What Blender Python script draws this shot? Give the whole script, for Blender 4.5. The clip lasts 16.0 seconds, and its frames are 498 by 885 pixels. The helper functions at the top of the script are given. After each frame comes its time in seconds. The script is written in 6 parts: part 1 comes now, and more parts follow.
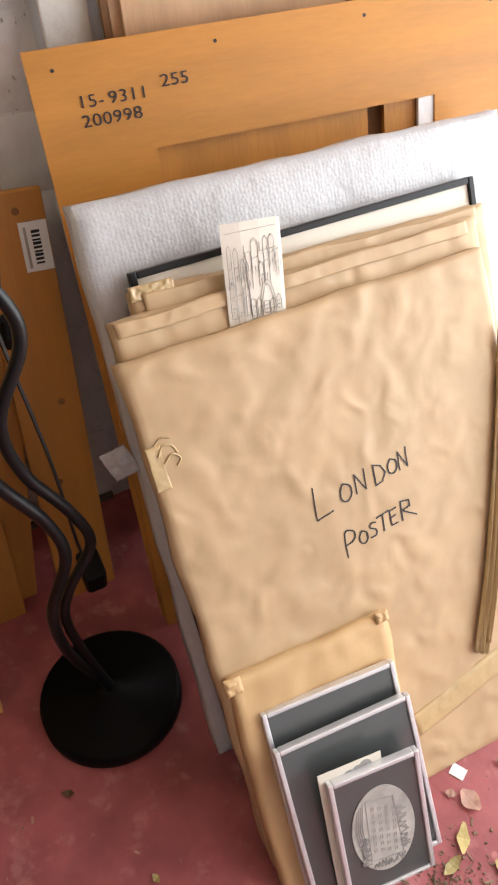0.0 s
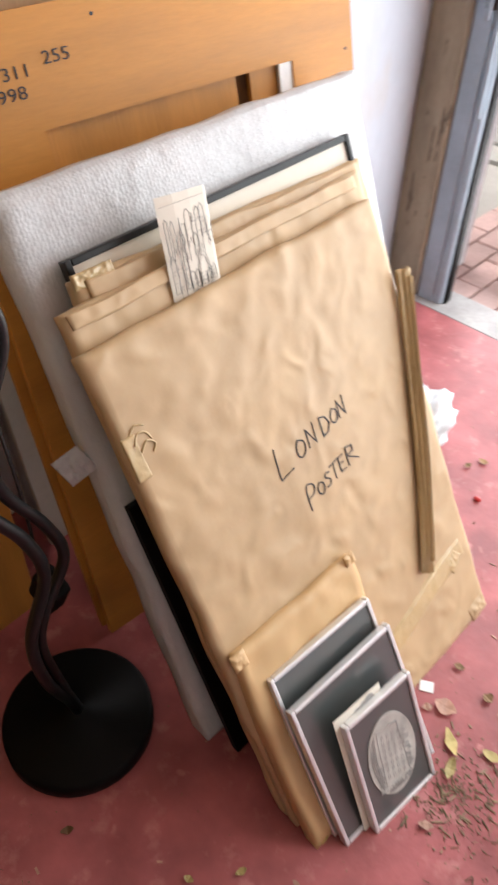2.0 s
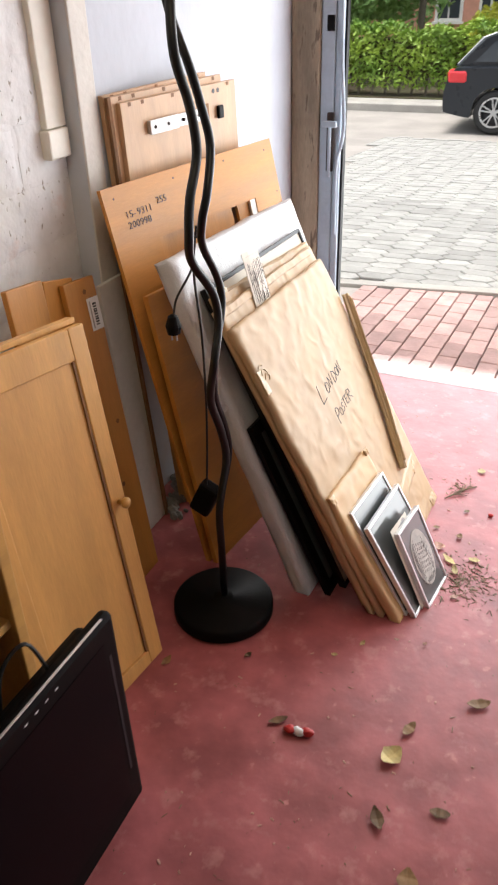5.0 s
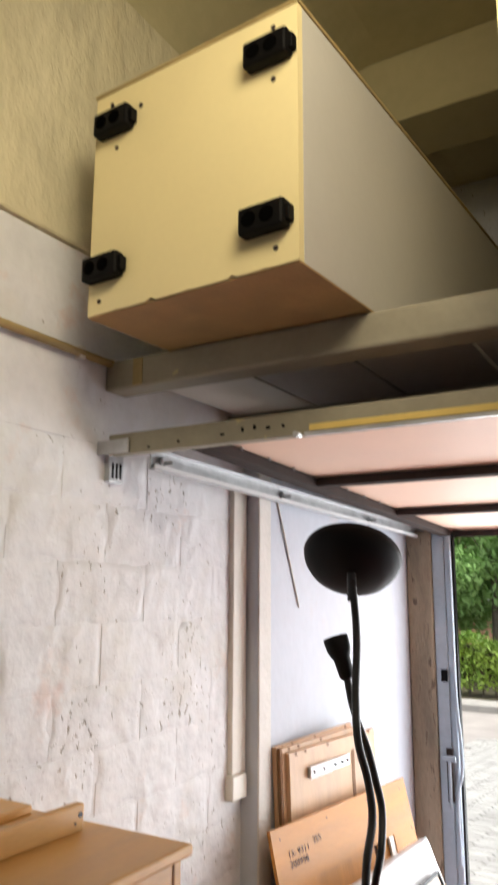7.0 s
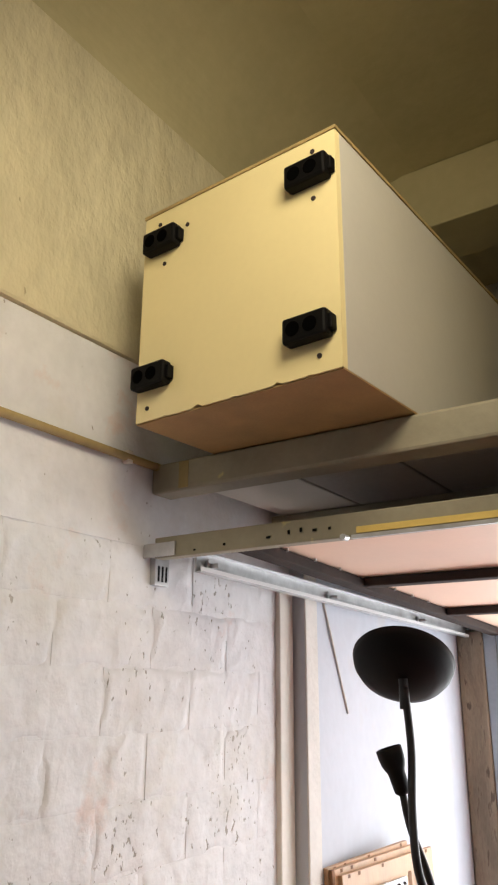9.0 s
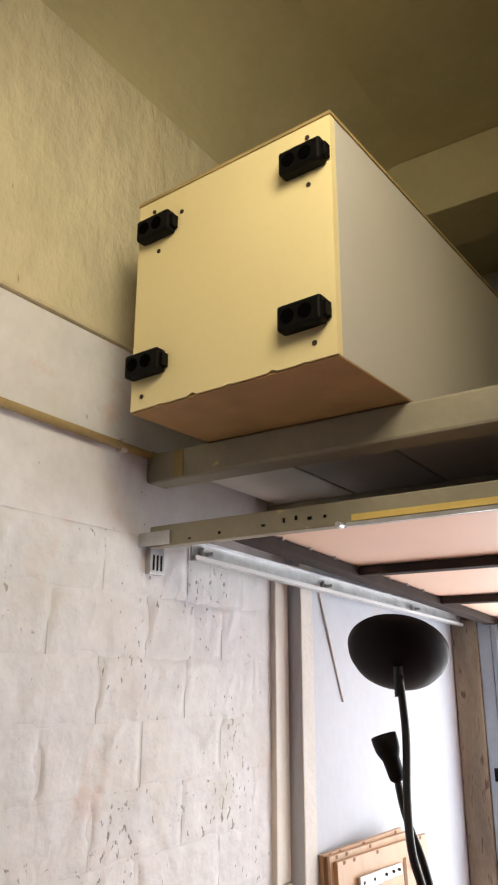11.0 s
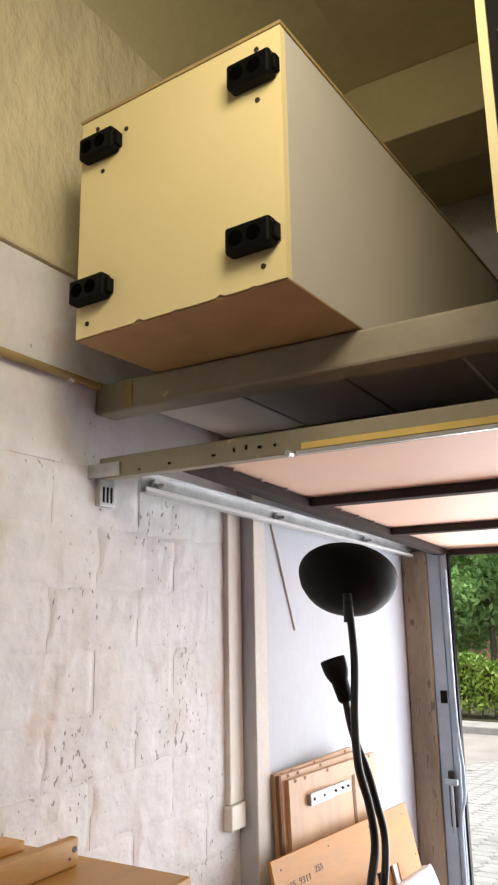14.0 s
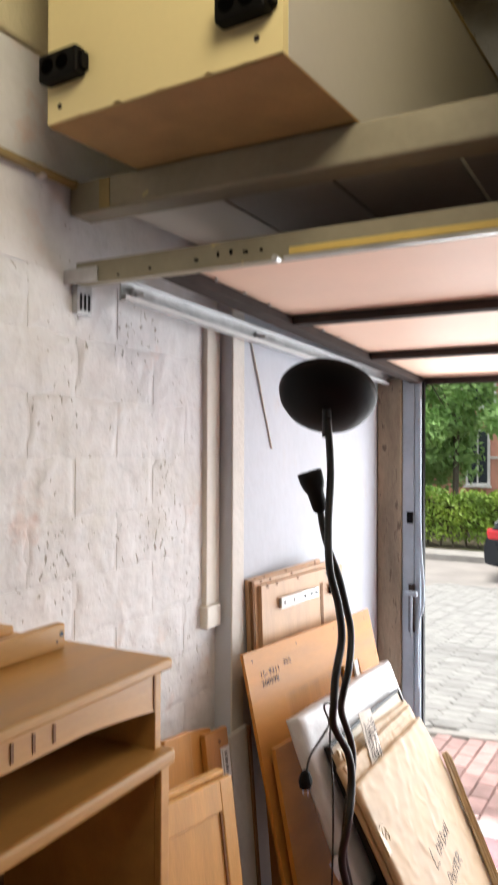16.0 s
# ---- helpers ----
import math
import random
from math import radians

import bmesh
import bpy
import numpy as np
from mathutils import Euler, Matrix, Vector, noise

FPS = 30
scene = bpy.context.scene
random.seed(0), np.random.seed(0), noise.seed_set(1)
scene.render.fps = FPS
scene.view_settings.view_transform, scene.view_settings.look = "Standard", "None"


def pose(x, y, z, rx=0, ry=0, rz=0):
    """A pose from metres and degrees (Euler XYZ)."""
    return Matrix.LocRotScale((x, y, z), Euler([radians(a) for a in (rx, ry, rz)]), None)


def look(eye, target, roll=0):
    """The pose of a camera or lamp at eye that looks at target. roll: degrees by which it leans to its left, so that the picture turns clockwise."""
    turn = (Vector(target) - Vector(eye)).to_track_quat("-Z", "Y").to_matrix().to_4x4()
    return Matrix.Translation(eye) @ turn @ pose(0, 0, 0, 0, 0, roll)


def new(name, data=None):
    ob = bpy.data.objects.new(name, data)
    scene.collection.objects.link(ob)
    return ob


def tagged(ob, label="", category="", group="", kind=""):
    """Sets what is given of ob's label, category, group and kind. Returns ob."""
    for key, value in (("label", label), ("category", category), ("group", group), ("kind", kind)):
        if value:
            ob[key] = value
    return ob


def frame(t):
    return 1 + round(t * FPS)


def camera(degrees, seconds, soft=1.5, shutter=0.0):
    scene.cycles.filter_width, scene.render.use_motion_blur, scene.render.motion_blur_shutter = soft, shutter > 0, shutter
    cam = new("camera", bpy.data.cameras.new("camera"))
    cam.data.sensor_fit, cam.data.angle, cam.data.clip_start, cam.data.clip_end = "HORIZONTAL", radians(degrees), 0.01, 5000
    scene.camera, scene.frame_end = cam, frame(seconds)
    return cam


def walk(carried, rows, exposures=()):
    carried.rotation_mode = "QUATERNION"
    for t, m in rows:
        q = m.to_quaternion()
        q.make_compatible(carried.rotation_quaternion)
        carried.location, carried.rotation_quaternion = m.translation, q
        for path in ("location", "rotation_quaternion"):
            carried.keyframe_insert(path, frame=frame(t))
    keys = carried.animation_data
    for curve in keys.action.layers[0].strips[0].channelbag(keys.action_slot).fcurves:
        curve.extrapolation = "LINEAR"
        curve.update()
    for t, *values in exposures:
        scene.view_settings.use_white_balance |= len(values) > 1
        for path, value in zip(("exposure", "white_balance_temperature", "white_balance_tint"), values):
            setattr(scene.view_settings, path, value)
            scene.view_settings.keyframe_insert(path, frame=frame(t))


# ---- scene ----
cam = camera(36.6, 16.0, 2.2, 0.4)
PATH = [
    (0, (1.359, -0.122, 1.473), (0.063, 0.472, 0.07), -3.7),
    (0.5, (1.369, -0.113, 1.471), (0.076, 0.492, 0.07), -4.1),
    (1, (1.37, -0.089, 1.468), (0.099, 0.541, 0.058), -4.3),
    (1.5, (1.331, -0.144, 1.465), (0.129, 0.599, 0.049), -2.6),
    (2, (1.211, -0.364, 1.447), (0.267, 0.684, 0.029), 1.2),
    (2.5, (1.213, -0.534, 1.476), (0.456, 0.754, 0.146), 7.0),
    (3, (1.286, -0.751, 1.506), (0.452, 0.601, 0.291), 2.8),
    (3.2, (1.288, -0.856, 1.527), (0.433, 0.533, 0.37), 1.9),
    (5.3, (1.326, -1.659, 1.567), (0.621, -0.084, 0.555), -2.7),
    (5.5, (1.286, -1.747, 1.576), (0.598, -0.146, 0.595), -3.1),
    (6, (1.244, -1.858, 1.645), (0.409, -0.186, 0.932), -1.4),
    (6.5, (1.277, -1.934, 1.776), (0.315, -0.181, 1.769), -0.9),
    (7, (1.305, -1.983, 1.825), (0.296, -0.298, 2.203), 0.3),
    (7.5, (1.308, -2.008, 1.844), (0.253, -0.405, 2.407), 0.7),
    (8, (1.31, -2.015, 1.847), (0.254, -0.439, 2.481), 0.5),
    (8.5, (1.303, -2.005, 1.847), (0.239, -0.431, 2.472), 0.4),
    (11, (1.297, -1.997, 1.839), (0.239, -0.407, 2.433), 0.1),
    (11.5, (1.301, -1.992, 1.838), (0.254, -0.394, 2.429), -0.1),
    (12, (1.305, -1.99, 1.835), (0.268, -0.381, 2.414), -0.5),
    (12.5, (1.3, -1.981, 1.832), (0.276, -0.357, 2.391), -0.8),
    (13, (1.302, -1.971, 1.829), (0.291, -0.327, 2.354), -0.9),
    (13.5, (1.303, -1.969, 1.823), (0.316, -0.297, 2.303), -0.9),
    (14, (1.298, -1.967, 1.819), (0.313, -0.283, 2.26), -1.0),
    (14.5, (1.288, -1.959, 1.815), (0.289, -0.278, 2.233), -0.8),
    (15, (1.286, -1.955, 1.811), (0.28, -0.269, 2.193), -0.6),
    (15.5, (1.284, -1.961, 1.812), (0.288, -0.245, 2.063), -0.5),
    (16, (1.262, -1.944, 1.762), (0.31, -0.186, 1.775), 0.2),
]
walk(cam, [(t, look(eye, target, roll)) for t, eye, target, roll in PATH],
     [(0.0, 1.08), (1.5, 1.06), (3.0, 0.84), (5.5, 1.2), (7.5, 1.22), (13.5, 1.2), (16.0, 1.15)])

# ---- daylight: overcast sky through the garage opening, an assumed unseen warm lamp inside
world = bpy.data.worlds.new("world")
scene.world = world
world.use_nodes = True
wn = world.node_tree
sky = wn.nodes.new("ShaderNodeTexSky")
sky.sky_type, sky.sun_disc = "NISHITA", False
sky.sun_elevation, sky.sun_rotation = radians(78), radians(259)
sky.dust_density, sky.air_density = 4.0, 1.0
hs = wn.nodes.new("ShaderNodeHueSaturation")
hs.inputs["Saturation"].default_value = 0.35
wn.links.new(sky.outputs[0], hs.inputs["Color"])
wn.links.new(hs.outputs[0], wn.nodes["Background"].inputs[0])
wn.nodes["Background"].inputs[1].default_value = 0.15

sun = new("sun", bpy.data.lights.new("sun", "SUN"))
sun.data.energy, sun.data.angle, sun.data.color = 1.8, radians(40), (1.0, 0.97, 0.93)
sun.matrix_world = look((0, 0, 20), (2.5, 0.5, 8.0))

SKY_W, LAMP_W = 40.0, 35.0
opening = new("opening_light", bpy.data.lights.new("opening_light", "AREA"))
opening.data.shape, opening.data.size, opening.data.size_y = "RECTANGLE", 2.44, 2.0
opening.data.energy, opening.data.color = SKY_W, (0.93, 0.97, 1.0)
opening.matrix_world = look((1.51, 1.72, 1.06), (1.51, 0.0, 0.85))
# added warm spot, inferred from the lit cabinet front; the lamp is unseen
assumed_spot_light = new("assumed_spot_light", bpy.data.lights.new("assumed_spot_light", "SPOT"))
assumed_spot_light.data.energy, assumed_spot_light.data.color, assumed_spot_light.data.shadow_soft_size = LAMP_W, (1.0, 0.87, 0.64), 0.36
assumed_spot_light.data.spot_size, assumed_spot_light.data.spot_blend = radians(112), 0.9
assumed_spot_light.matrix_world = look((1.30, -1.6, 3.15), (0.38, -0.45, 2.7))


# ---- materials
def material(name, color, rough=0.6, metal=0.0, vary=0.25, scale=6.0, fine=60.0, bump=0.15, stretch=(1, 1, 1), second=None, coat=0.0, spec=0.5, spots=0.0, spot_color=(0.1, 0.08, 0.06), random_tint=0.0, emit=0.0, world=False, deep=0.01, grain=1.0):
    m = bpy.data.materials.new(name)
    m.use_nodes = True
    t = m.node_tree
    n, l = t.nodes, t.links
    b = n["Principled BSDF"]
    co = n.new("ShaderNodeTexCoord")
    mp = n.new("ShaderNodeMapping")
    mp.inputs["Scale"].default_value = stretch
    l.new(n.new("ShaderNodeNewGeometry").outputs["Position"] if world else co.outputs["Object"], mp.inputs[0])
    info = n.new("ShaderNodeObjectInfo")
    off = n.new("ShaderNodeVectorMath")
    off.operation = "ADD"
    l.new(mp.outputs[0], off.inputs[0])
    mul = n.new("ShaderNodeMath")
    mul.operation = "MULTIPLY"
    mul.inputs[1].default_value = 0.0 if world else 17.0
    l.new(info.outputs["Random"], mul.inputs[0])
    l.new(mul.outputs[0], off.inputs[1])
    big, small = n.new("ShaderNodeTexNoise"), n.new("ShaderNodeTexNoise")
    for tex, s in ((big, scale), (small, fine)):
        tex.inputs["Scale"].default_value = s
        tex.inputs["Detail"].default_value = 5.0
        l.new(off.outputs[0], tex.inputs["Vector"])
    other = second or tuple(c * (1 - vary) for c in color)
    r1 = n.new("ShaderNodeValToRGB")
    r1.color_ramp.elements[0].position, r1.color_ramp.elements[1].position = 0.35, 0.68
    r1.color_ramp.elements[0].color, r1.color_ramp.elements[1].color = (*other, 1), (*color, 1)
    l.new(big.outputs[0], r1.inputs[0])
    mx = n.new("ShaderNodeMixRGB")
    mx.blend_type = "MULTIPLY"
    mx.inputs[0].default_value = vary
    l.new(r1.outputs[0], mx.inputs[1])
    l.new(small.outputs[0], mx.inputs[2])
    out = mx.outputs[0]
    if spots:
        sp = n.new("ShaderNodeTexNoise")
        sp.inputs["Scale"].default_value, sp.inputs["Detail"].default_value = scale * 4, 8
        l.new(off.outputs[0], sp.inputs["Vector"])
        rs = n.new("ShaderNodeValToRGB")
        rs.color_ramp.elements[0].position, rs.color_ramp.elements[1].position = 0.72 - spots, 0.78 - spots
        l.new(sp.outputs[0], rs.inputs[0])
        mm = n.new("ShaderNodeMixRGB")
        l.new(rs.outputs[0], mm.inputs[0])
        l.new(out, mm.inputs[1])
        mm.inputs[2].default_value = (*spot_color, 1)
        out = mm.outputs[0]
    if random_tint:
        hv = n.new("ShaderNodeHueSaturation")
        mr = n.new("ShaderNodeMapRange")
        mr.inputs[3].default_value, mr.inputs[4].default_value = 1 - random_tint, 1 + random_tint
        l.new(info.outputs["Random"], mr.inputs[0])
        l.new(mr.outputs[0], hv.inputs["Value"])
        l.new(out, hv.inputs["Color"])
        out = hv.outputs[0]
    l.new(out, b.inputs["Base Color"])
    rr = n.new("ShaderNodeMapRange")
    rr.inputs[3].default_value, rr.inputs[4].default_value = max(0.03, rough - 0.12), min(1.0, rough + 0.12)
    l.new(big.outputs[0], rr.inputs[0])
    l.new(rr.outputs[0], b.inputs["Roughness"])
    b.inputs["Metallic"].default_value = metal
    b.inputs["Specular IOR Level"].default_value = spec
    b.inputs["Coat Weight"].default_value = coat
    if bump:
        bp = n.new("ShaderNodeBump")
        bp.inputs["Strength"].default_value, bp.inputs["Distance"].default_value = bump, deep
        ad = n.new("ShaderNodeMath")
        l.new(big.outputs[0], ad.inputs[0])
        gr = n.new("ShaderNodeMath")
        gr.operation = "MULTIPLY"
        gr.inputs[1].default_value = grain
        l.new(small.outputs[0], gr.inputs[0])
        l.new(gr.outputs[0], ad.inputs[1])
        l.new(ad.outputs[0], bp.inputs["Height"])
        l.new(bp.outputs[0], b.inputs["Normal"])
    if emit:
        b.inputs["Emission Color"].default_value = (*color, 1)
        b.inputs["Emission Strength"].default_value = emit
    return m


M = {
    "paint": material("white_wall_paint", (0.78, 0.785, 0.80), 0.75, vary=0.1, scale=12, fine=44, bump=0.55, deep=0.014, grain=0.3, world=True),
    "paint_pitted": material("pitted_wall_paint", (0.78, 0.785, 0.80), 0.75, vary=0.12, scale=12, fine=44, bump=0.55, deep=0.014, grain=0.3, world=True),
    "mortar": material("painted_mortar", (0.78, 0.785, 0.80), 0.75, vary=0.1, scale=12, fine=44, bump=0.55, deep=0.014, grain=0.3, world=True),
    "low_bounce_grey": material("low_bounce_grey", (0.36, 0.34, 0.31), 0.85, vary=0.25, scale=4, fine=50, bump=0.3),
    "plaster": material("smooth_plaster", (0.55, 0.585, 0.655), 0.7, vary=0.12, scale=2, fine=30, bump=0.12, stretch=(1, 1, 0.7), spots=0.02, spot_color=(0.46, 0.42, 0.38)),
    # ceiling's yellow holds the warm lamplight on white plaster
    "ceiling": material("warm_cast_ceiling", (0.56, 0.495, 0.28), 0.8, vary=0.15, scale=2, fine=25, bump=0.2),
    "floor": material("red_floor_paint", (0.54, 0.155, 0.163), 0.40, spec=0.4, vary=0.3, scale=6.5, fine=22, bump=0.14, second=(0.31, 0.085, 0.088), spots=0.075, spot_color=(0.46, 0.17, 0.165)),
    "threshold": material("worn_threshold", (0.48, 0.45, 0.44), 0.7, vary=0.3, scale=9),
    "oak": material("orange_plywood", (0.62, 0.27, 0.045), 0.5, vary=0.22, scale=2.2, fine=30, bump=0.06, stretch=(1, 6, 6)),
    "oak_v": material("orange_plywood_upright", (0.58, 0.26, 0.05), 0.45, vary=0.22, scale=2.5, fine=34, bump=0.06, stretch=(7, 0.8, 7)),
    "beech": material("beech_veneer", (0.78, 0.43, 0.13), 0.42, vary=0.2, scale=2.5, fine=40, bump=0.05, stretch=(7, 0.8, 7)),
    "drawer_wood": material("pinkish_beech_veneer", (0.66, 0.42, 0.24), 0.45, vary=0.18, scale=2.5, fine=40, bump=0.05, stretch=(7, 0.8, 7)),
    "cab": material("cabinet_veneer", (0.66, 0.365, 0.105), 0.4, vary=0.2, scale=2.5, fine=40, bump=0.05, stretch=(6, 1, 6)),
    "dark_wood": material("weathered_post_wood", (0.46, 0.385, 0.28), 0.8, vary=0.4, scale=3, fine=40, bump=0.4, stretch=(4, 4, 0.9), spots=0.10, spot_color=(0.14, 0.11, 0.08)),
    # raw wood colour that also stands for shade in bookcase and cut-out
    "raw_wood_and_shade": material("raw_edge_wood_and_shade", (0.30, 0.14, 0.05), 0.7, vary=0.35, scale=5, fine=60, bump=0.1),
    "kraft": material("kraft_paper", (0.55, 0.385, 0.215), 0.48, vary=0.12, spec=0.5, scale=8, fine=36, bump=0.12, deep=0.012, grain=0.10),
    "kraft_b": material("kraft_paper_pale", (0.62, 0.41, 0.20), 0.42, vary=0.08, scale=6, fine=30, bump=0.25, deep=0.010, grain=0.08),
    "tape": material("brown_tape", (0.56, 0.41, 0.205), 0.30, vary=0.15, scale=9, fine=60, bump=0.15, coat=0.4),
    "bubble": material("bubble_wrap", (0.60, 0.615, 0.635), 0.34, vary=0.12, scale=9, fine=60, bump=0.2, coat=0.15),
    "hole": material("hole_shade_black", (0.002, 0.002, 0.002), 0.9, vary=0.1, bump=0, spec=0.0),
    "crumb": material("dry_crumbs", (0.33, 0.235, 0.14), 0.8, vary=0.5, scale=40, bump=0),
    "ink": material("black_ink", (0.015, 0.015, 0.02), 0.5, vary=0.1, bump=0),
    "black": material("black_metal", (0.006, 0.006, 0.0065), 0.38, vary=0.2, scale=8, bump=0.03, spec=0.35),
    "black_matt": material("black_plastic", (0.004, 0.0036, 0.0036), 0.55, vary=0.2, scale=8, bump=0.03, spec=0.12),
    "screen": material("screen_glass", (0.006, 0.004, 0.005), 0.35, vary=0.2, bump=0, spec=0.06),
    "silver": material("brushed_aluminium", (0.84, 0.85, 0.86), 0.36, 0.6, vary=0.1, scale=20, fine=200, bump=0.03, stretch=(1, 20, 1)),
    "zinc": material("galvanised_steel", (0.68, 0.69, 0.70), 0.4, 0.55, vary=0.25, scale=14, bump=0.05),
    "steel_paint": material("grey_painted_steel", (0.44, 0.53, 0.62), 0.45, 0.1, vary=0.2, scale=6, bump=0.06),
    "beam": material("painted_beam", (0.34, 0.31, 0.225), 0.55, vary=0.2, scale=5, bump=0.08, spots=0.02, spot_color=(0.5, 0.42, 0.2)),
    "rust": material("rusty_plate", (0.32, 0.13, 0.05), 0.8, vary=0.4, scale=12),
    "mat": material("dark_grey_card", (0.075, 0.086, 0.086), 0.4, vary=0.1, scale=4, bump=0, coat=1.0),
    "card": material("ivory_card", (0.78, 0.74, 0.64), 0.6, vary=0.06, scale=6, bump=0.02),
    "paper": material("cream_paper", (0.76, 0.71, 0.62), 0.6, vary=0.08, scale=6, bump=0.02),
    "photo": material("faded_photo", (0.70, 0.68, 0.62), 0.4, vary=0.3, scale=14, fine=50, bump=0.0, second=(0.38, 0.37, 0.34)),
    "photo_dark": material("photo_print_grey", (0.42, 0.41, 0.39), 0.4, vary=0.3, bump=0),
    "cream": material("cream_melamine", (0.80, 0.685, 0.365), 0.45, vary=0.05, scale=3, bump=0.02),
    "white_mel": material("white_melamine", (0.56, 0.54, 0.48), 0.42, vary=0.06, scale=3, bump=0.02),
    "chip": material("raw_chipboard", (0.46, 0.30, 0.125), 0.85, vary=0.2, scale=9, fine=140, bump=0.08),
    # peach base holds the red floor's bounce on a white panel
    "panel": material("bounce_tinted_panel", (0.80, 0.56, 0.42), 0.6, vary=0.06, scale=3, bump=0.02),
    "door_frame": material("dark_door_steel", (0.065, 0.05, 0.045), 0.85, 0.0, vary=0.3, scale=8, spec=0.12),
    "plank_grey": material("grey_shelf_board", (0.44, 0.43, 0.41), 0.7, vary=0.15, scale=4),
    "yellow": material("yellow_strip", (0.75, 0.55, 0.16), 0.6, vary=0.15),
    "pvc": material("ivory_plastic", (0.80, 0.76, 0.68), 0.45, vary=0.12, scale=6, bump=0.04),
    "pilaster": material("dull_cream_paint", (0.72, 0.69, 0.64), 0.7, vary=0.15, scale=5, bump=0.2),
    "pipe": material("yellow_old_pipe", (0.46, 0.34, 0.14), 0.6, vary=0.25, scale=9),
    "white": material("white_plastic", (0.8, 0.8, 0.8), 0.4, vary=0.05),
    # warm light on the upper wall is put into this yellow base
    "upper": material("warm_cast_plaster", (0.71, 0.64, 0.42), 0.7, vary=0.14, scale=6, fine=24, bump=0.6, deep=0.045, grain=0.2, world=True, stretch=(1, 1, 0.6)),
    "rubble": material("crumbled_mortar", (0.40, 0.37, 0.34), 0.9, vary=0.5, scale=10, fine=60, bump=0.6),
    "brick_red": material("red_paver", (0.56, 0.37, 0.335), 0.85, vary=0.25, scale=7, fine=60, bump=0.2, random_tint=0.22),
    "cobble": material("grey_paver", (0.35, 0.345, 0.32), 0.85, vary=0.25, scale=6, fine=60, bump=0.2, random_tint=0.16),
        "asphalt": material("road_ground", (0.36, 0.33, 0.30), 0.9, vary=0.25, scale=1.5, fine=30),
    "kerb": material("kerb_concrete", (0.42, 0.40, 0.36), 0.9, vary=0.25, scale=3),
    "soil": material("verge_soil_and_hedge_core", (0.10, 0.11, 0.04), 0.95, vary=0.5, scale=4, second=(0.12, 0.08, 0.05)),
    "leaf": material("hedge_leaf", (0.42, 0.58, 0.07), 0.5, vary=0.5, scale=1.6, fine=20, bump=0, second=(0.14, 0.28, 0.03)),
    "leaf_y": material("golden_leaf", (0.75, 0.75, 0.07), 0.5, vary=0.4, scale=2, bump=0),
    "leaf_t": material("tree_leaf", (0.48, 0.74, 0.26), 0.5, vary=0.4, scale=1.5, bump=0, second=(0.25, 0.46, 0.11)),
    "bark": material("tree_bark", (0.20, 0.165, 0.12), 0.9, vary=0.4, scale=5),
    "house": material("salmon_brick", (0.72, 0.36, 0.27), 0.85, vary=0.15, scale=5, fine=40),
    "house_white": material("white_trim_paint", (0.78, 0.78, 0.76), 0.6, vary=0.06),
    "roof": material("roof_tile", (0.16, 0.10, 0.08), 0.8, vary=0.3, scale=6),
    "pane": material("window_glass", (0.05, 0.06, 0.07), 0.08, vary=0.1, bump=0),
    "car": material("dark_grey_car_paint", (0.014, 0.017, 0.022), 0.3, 0.0, vary=0.05, bump=0, coat=0.25, spec=0.3),
    "tyre": material("tyre_rubber", (0.02, 0.02, 0.02), 0.8, vary=0.2),
    "rim": material("alloy_rim", (0.55, 0.55, 0.56), 0.3, 0.9, vary=0.1),
    "red_lamp": material("red_tail_lens", (0.65, 0.02, 0.03), 0.2, vary=0.1, bump=0, coat=0.6),
    "dry_leaf": material("dry_leaf", (0.32, 0.185, 0.08), 0.7, vary=0.4, scale=30, fine=90, bump=0.1, random_tint=0.4),
    "yellow_leaf": material("yellow_leaf", (0.62, 0.49, 0.19), 0.6, vary=0.3, scale=30, fine=90, bump=0.1, random_tint=0.2),
    "red_scrap": material("red_wrapper", (0.60, 0.03, 0.03), 0.4, vary=0.2),
    "pink_leaf": material("faded_pink_leaf", (0.62, 0.36, 0.27), 0.7, vary=0.3, scale=30, random_tint=0.2),
    "pole": material("broom_pole_wood", (0.62, 0.47, 0.37), 0.55, vary=0.15, scale=4, fine=30, bump=0.04),
    "bristle": material("broom_bristle", (0.30, 0.17, 0.07), 0.8, vary=0.4, scale=20),
    "bag": material("thin_white_plastic", (0.80, 0.82, 0.84), 0.25, vary=0.1, scale=12, bump=0.2, coat=0.3),
    "purple": material("mauve_print", (0.40, 0.15, 0.22), 0.5, vary=0.4, scale=40),
    "cable": material("black_cable", (0.012, 0.012, 0.012), 0.5, vary=0.1, bump=0),
    "bulb": material("assumed_lit_bulb", (1.0, 0.75, 0.4), 0.3, vary=0, bump=0, emit=2.0),
}

bt = M["bubble"].node_tree
vor = bt.nodes.new("ShaderNodeTexVoronoi")
vor.inputs["Scale"].default_value, vor.inputs["Randomness"].default_value = 150.0, 0.5
bt.links.new(bt.nodes["Texture Coordinate"].outputs["Object"], vor.inputs["Vector"])
bub = bt.nodes.new("ShaderNodeBump")
bub.invert = True
bub.inputs["Strength"].default_value, bub.inputs["Distance"].default_value = 0.22, 0.004
bt.links.new(vor.outputs["Distance"], bub.inputs["Height"])
bt.links.new(bt.nodes["Bump"].outputs[0], bub.inputs["Normal"])
bt.links.new(bub.outputs[0], bt.nodes["Principled BSDF"].inputs["Normal"])


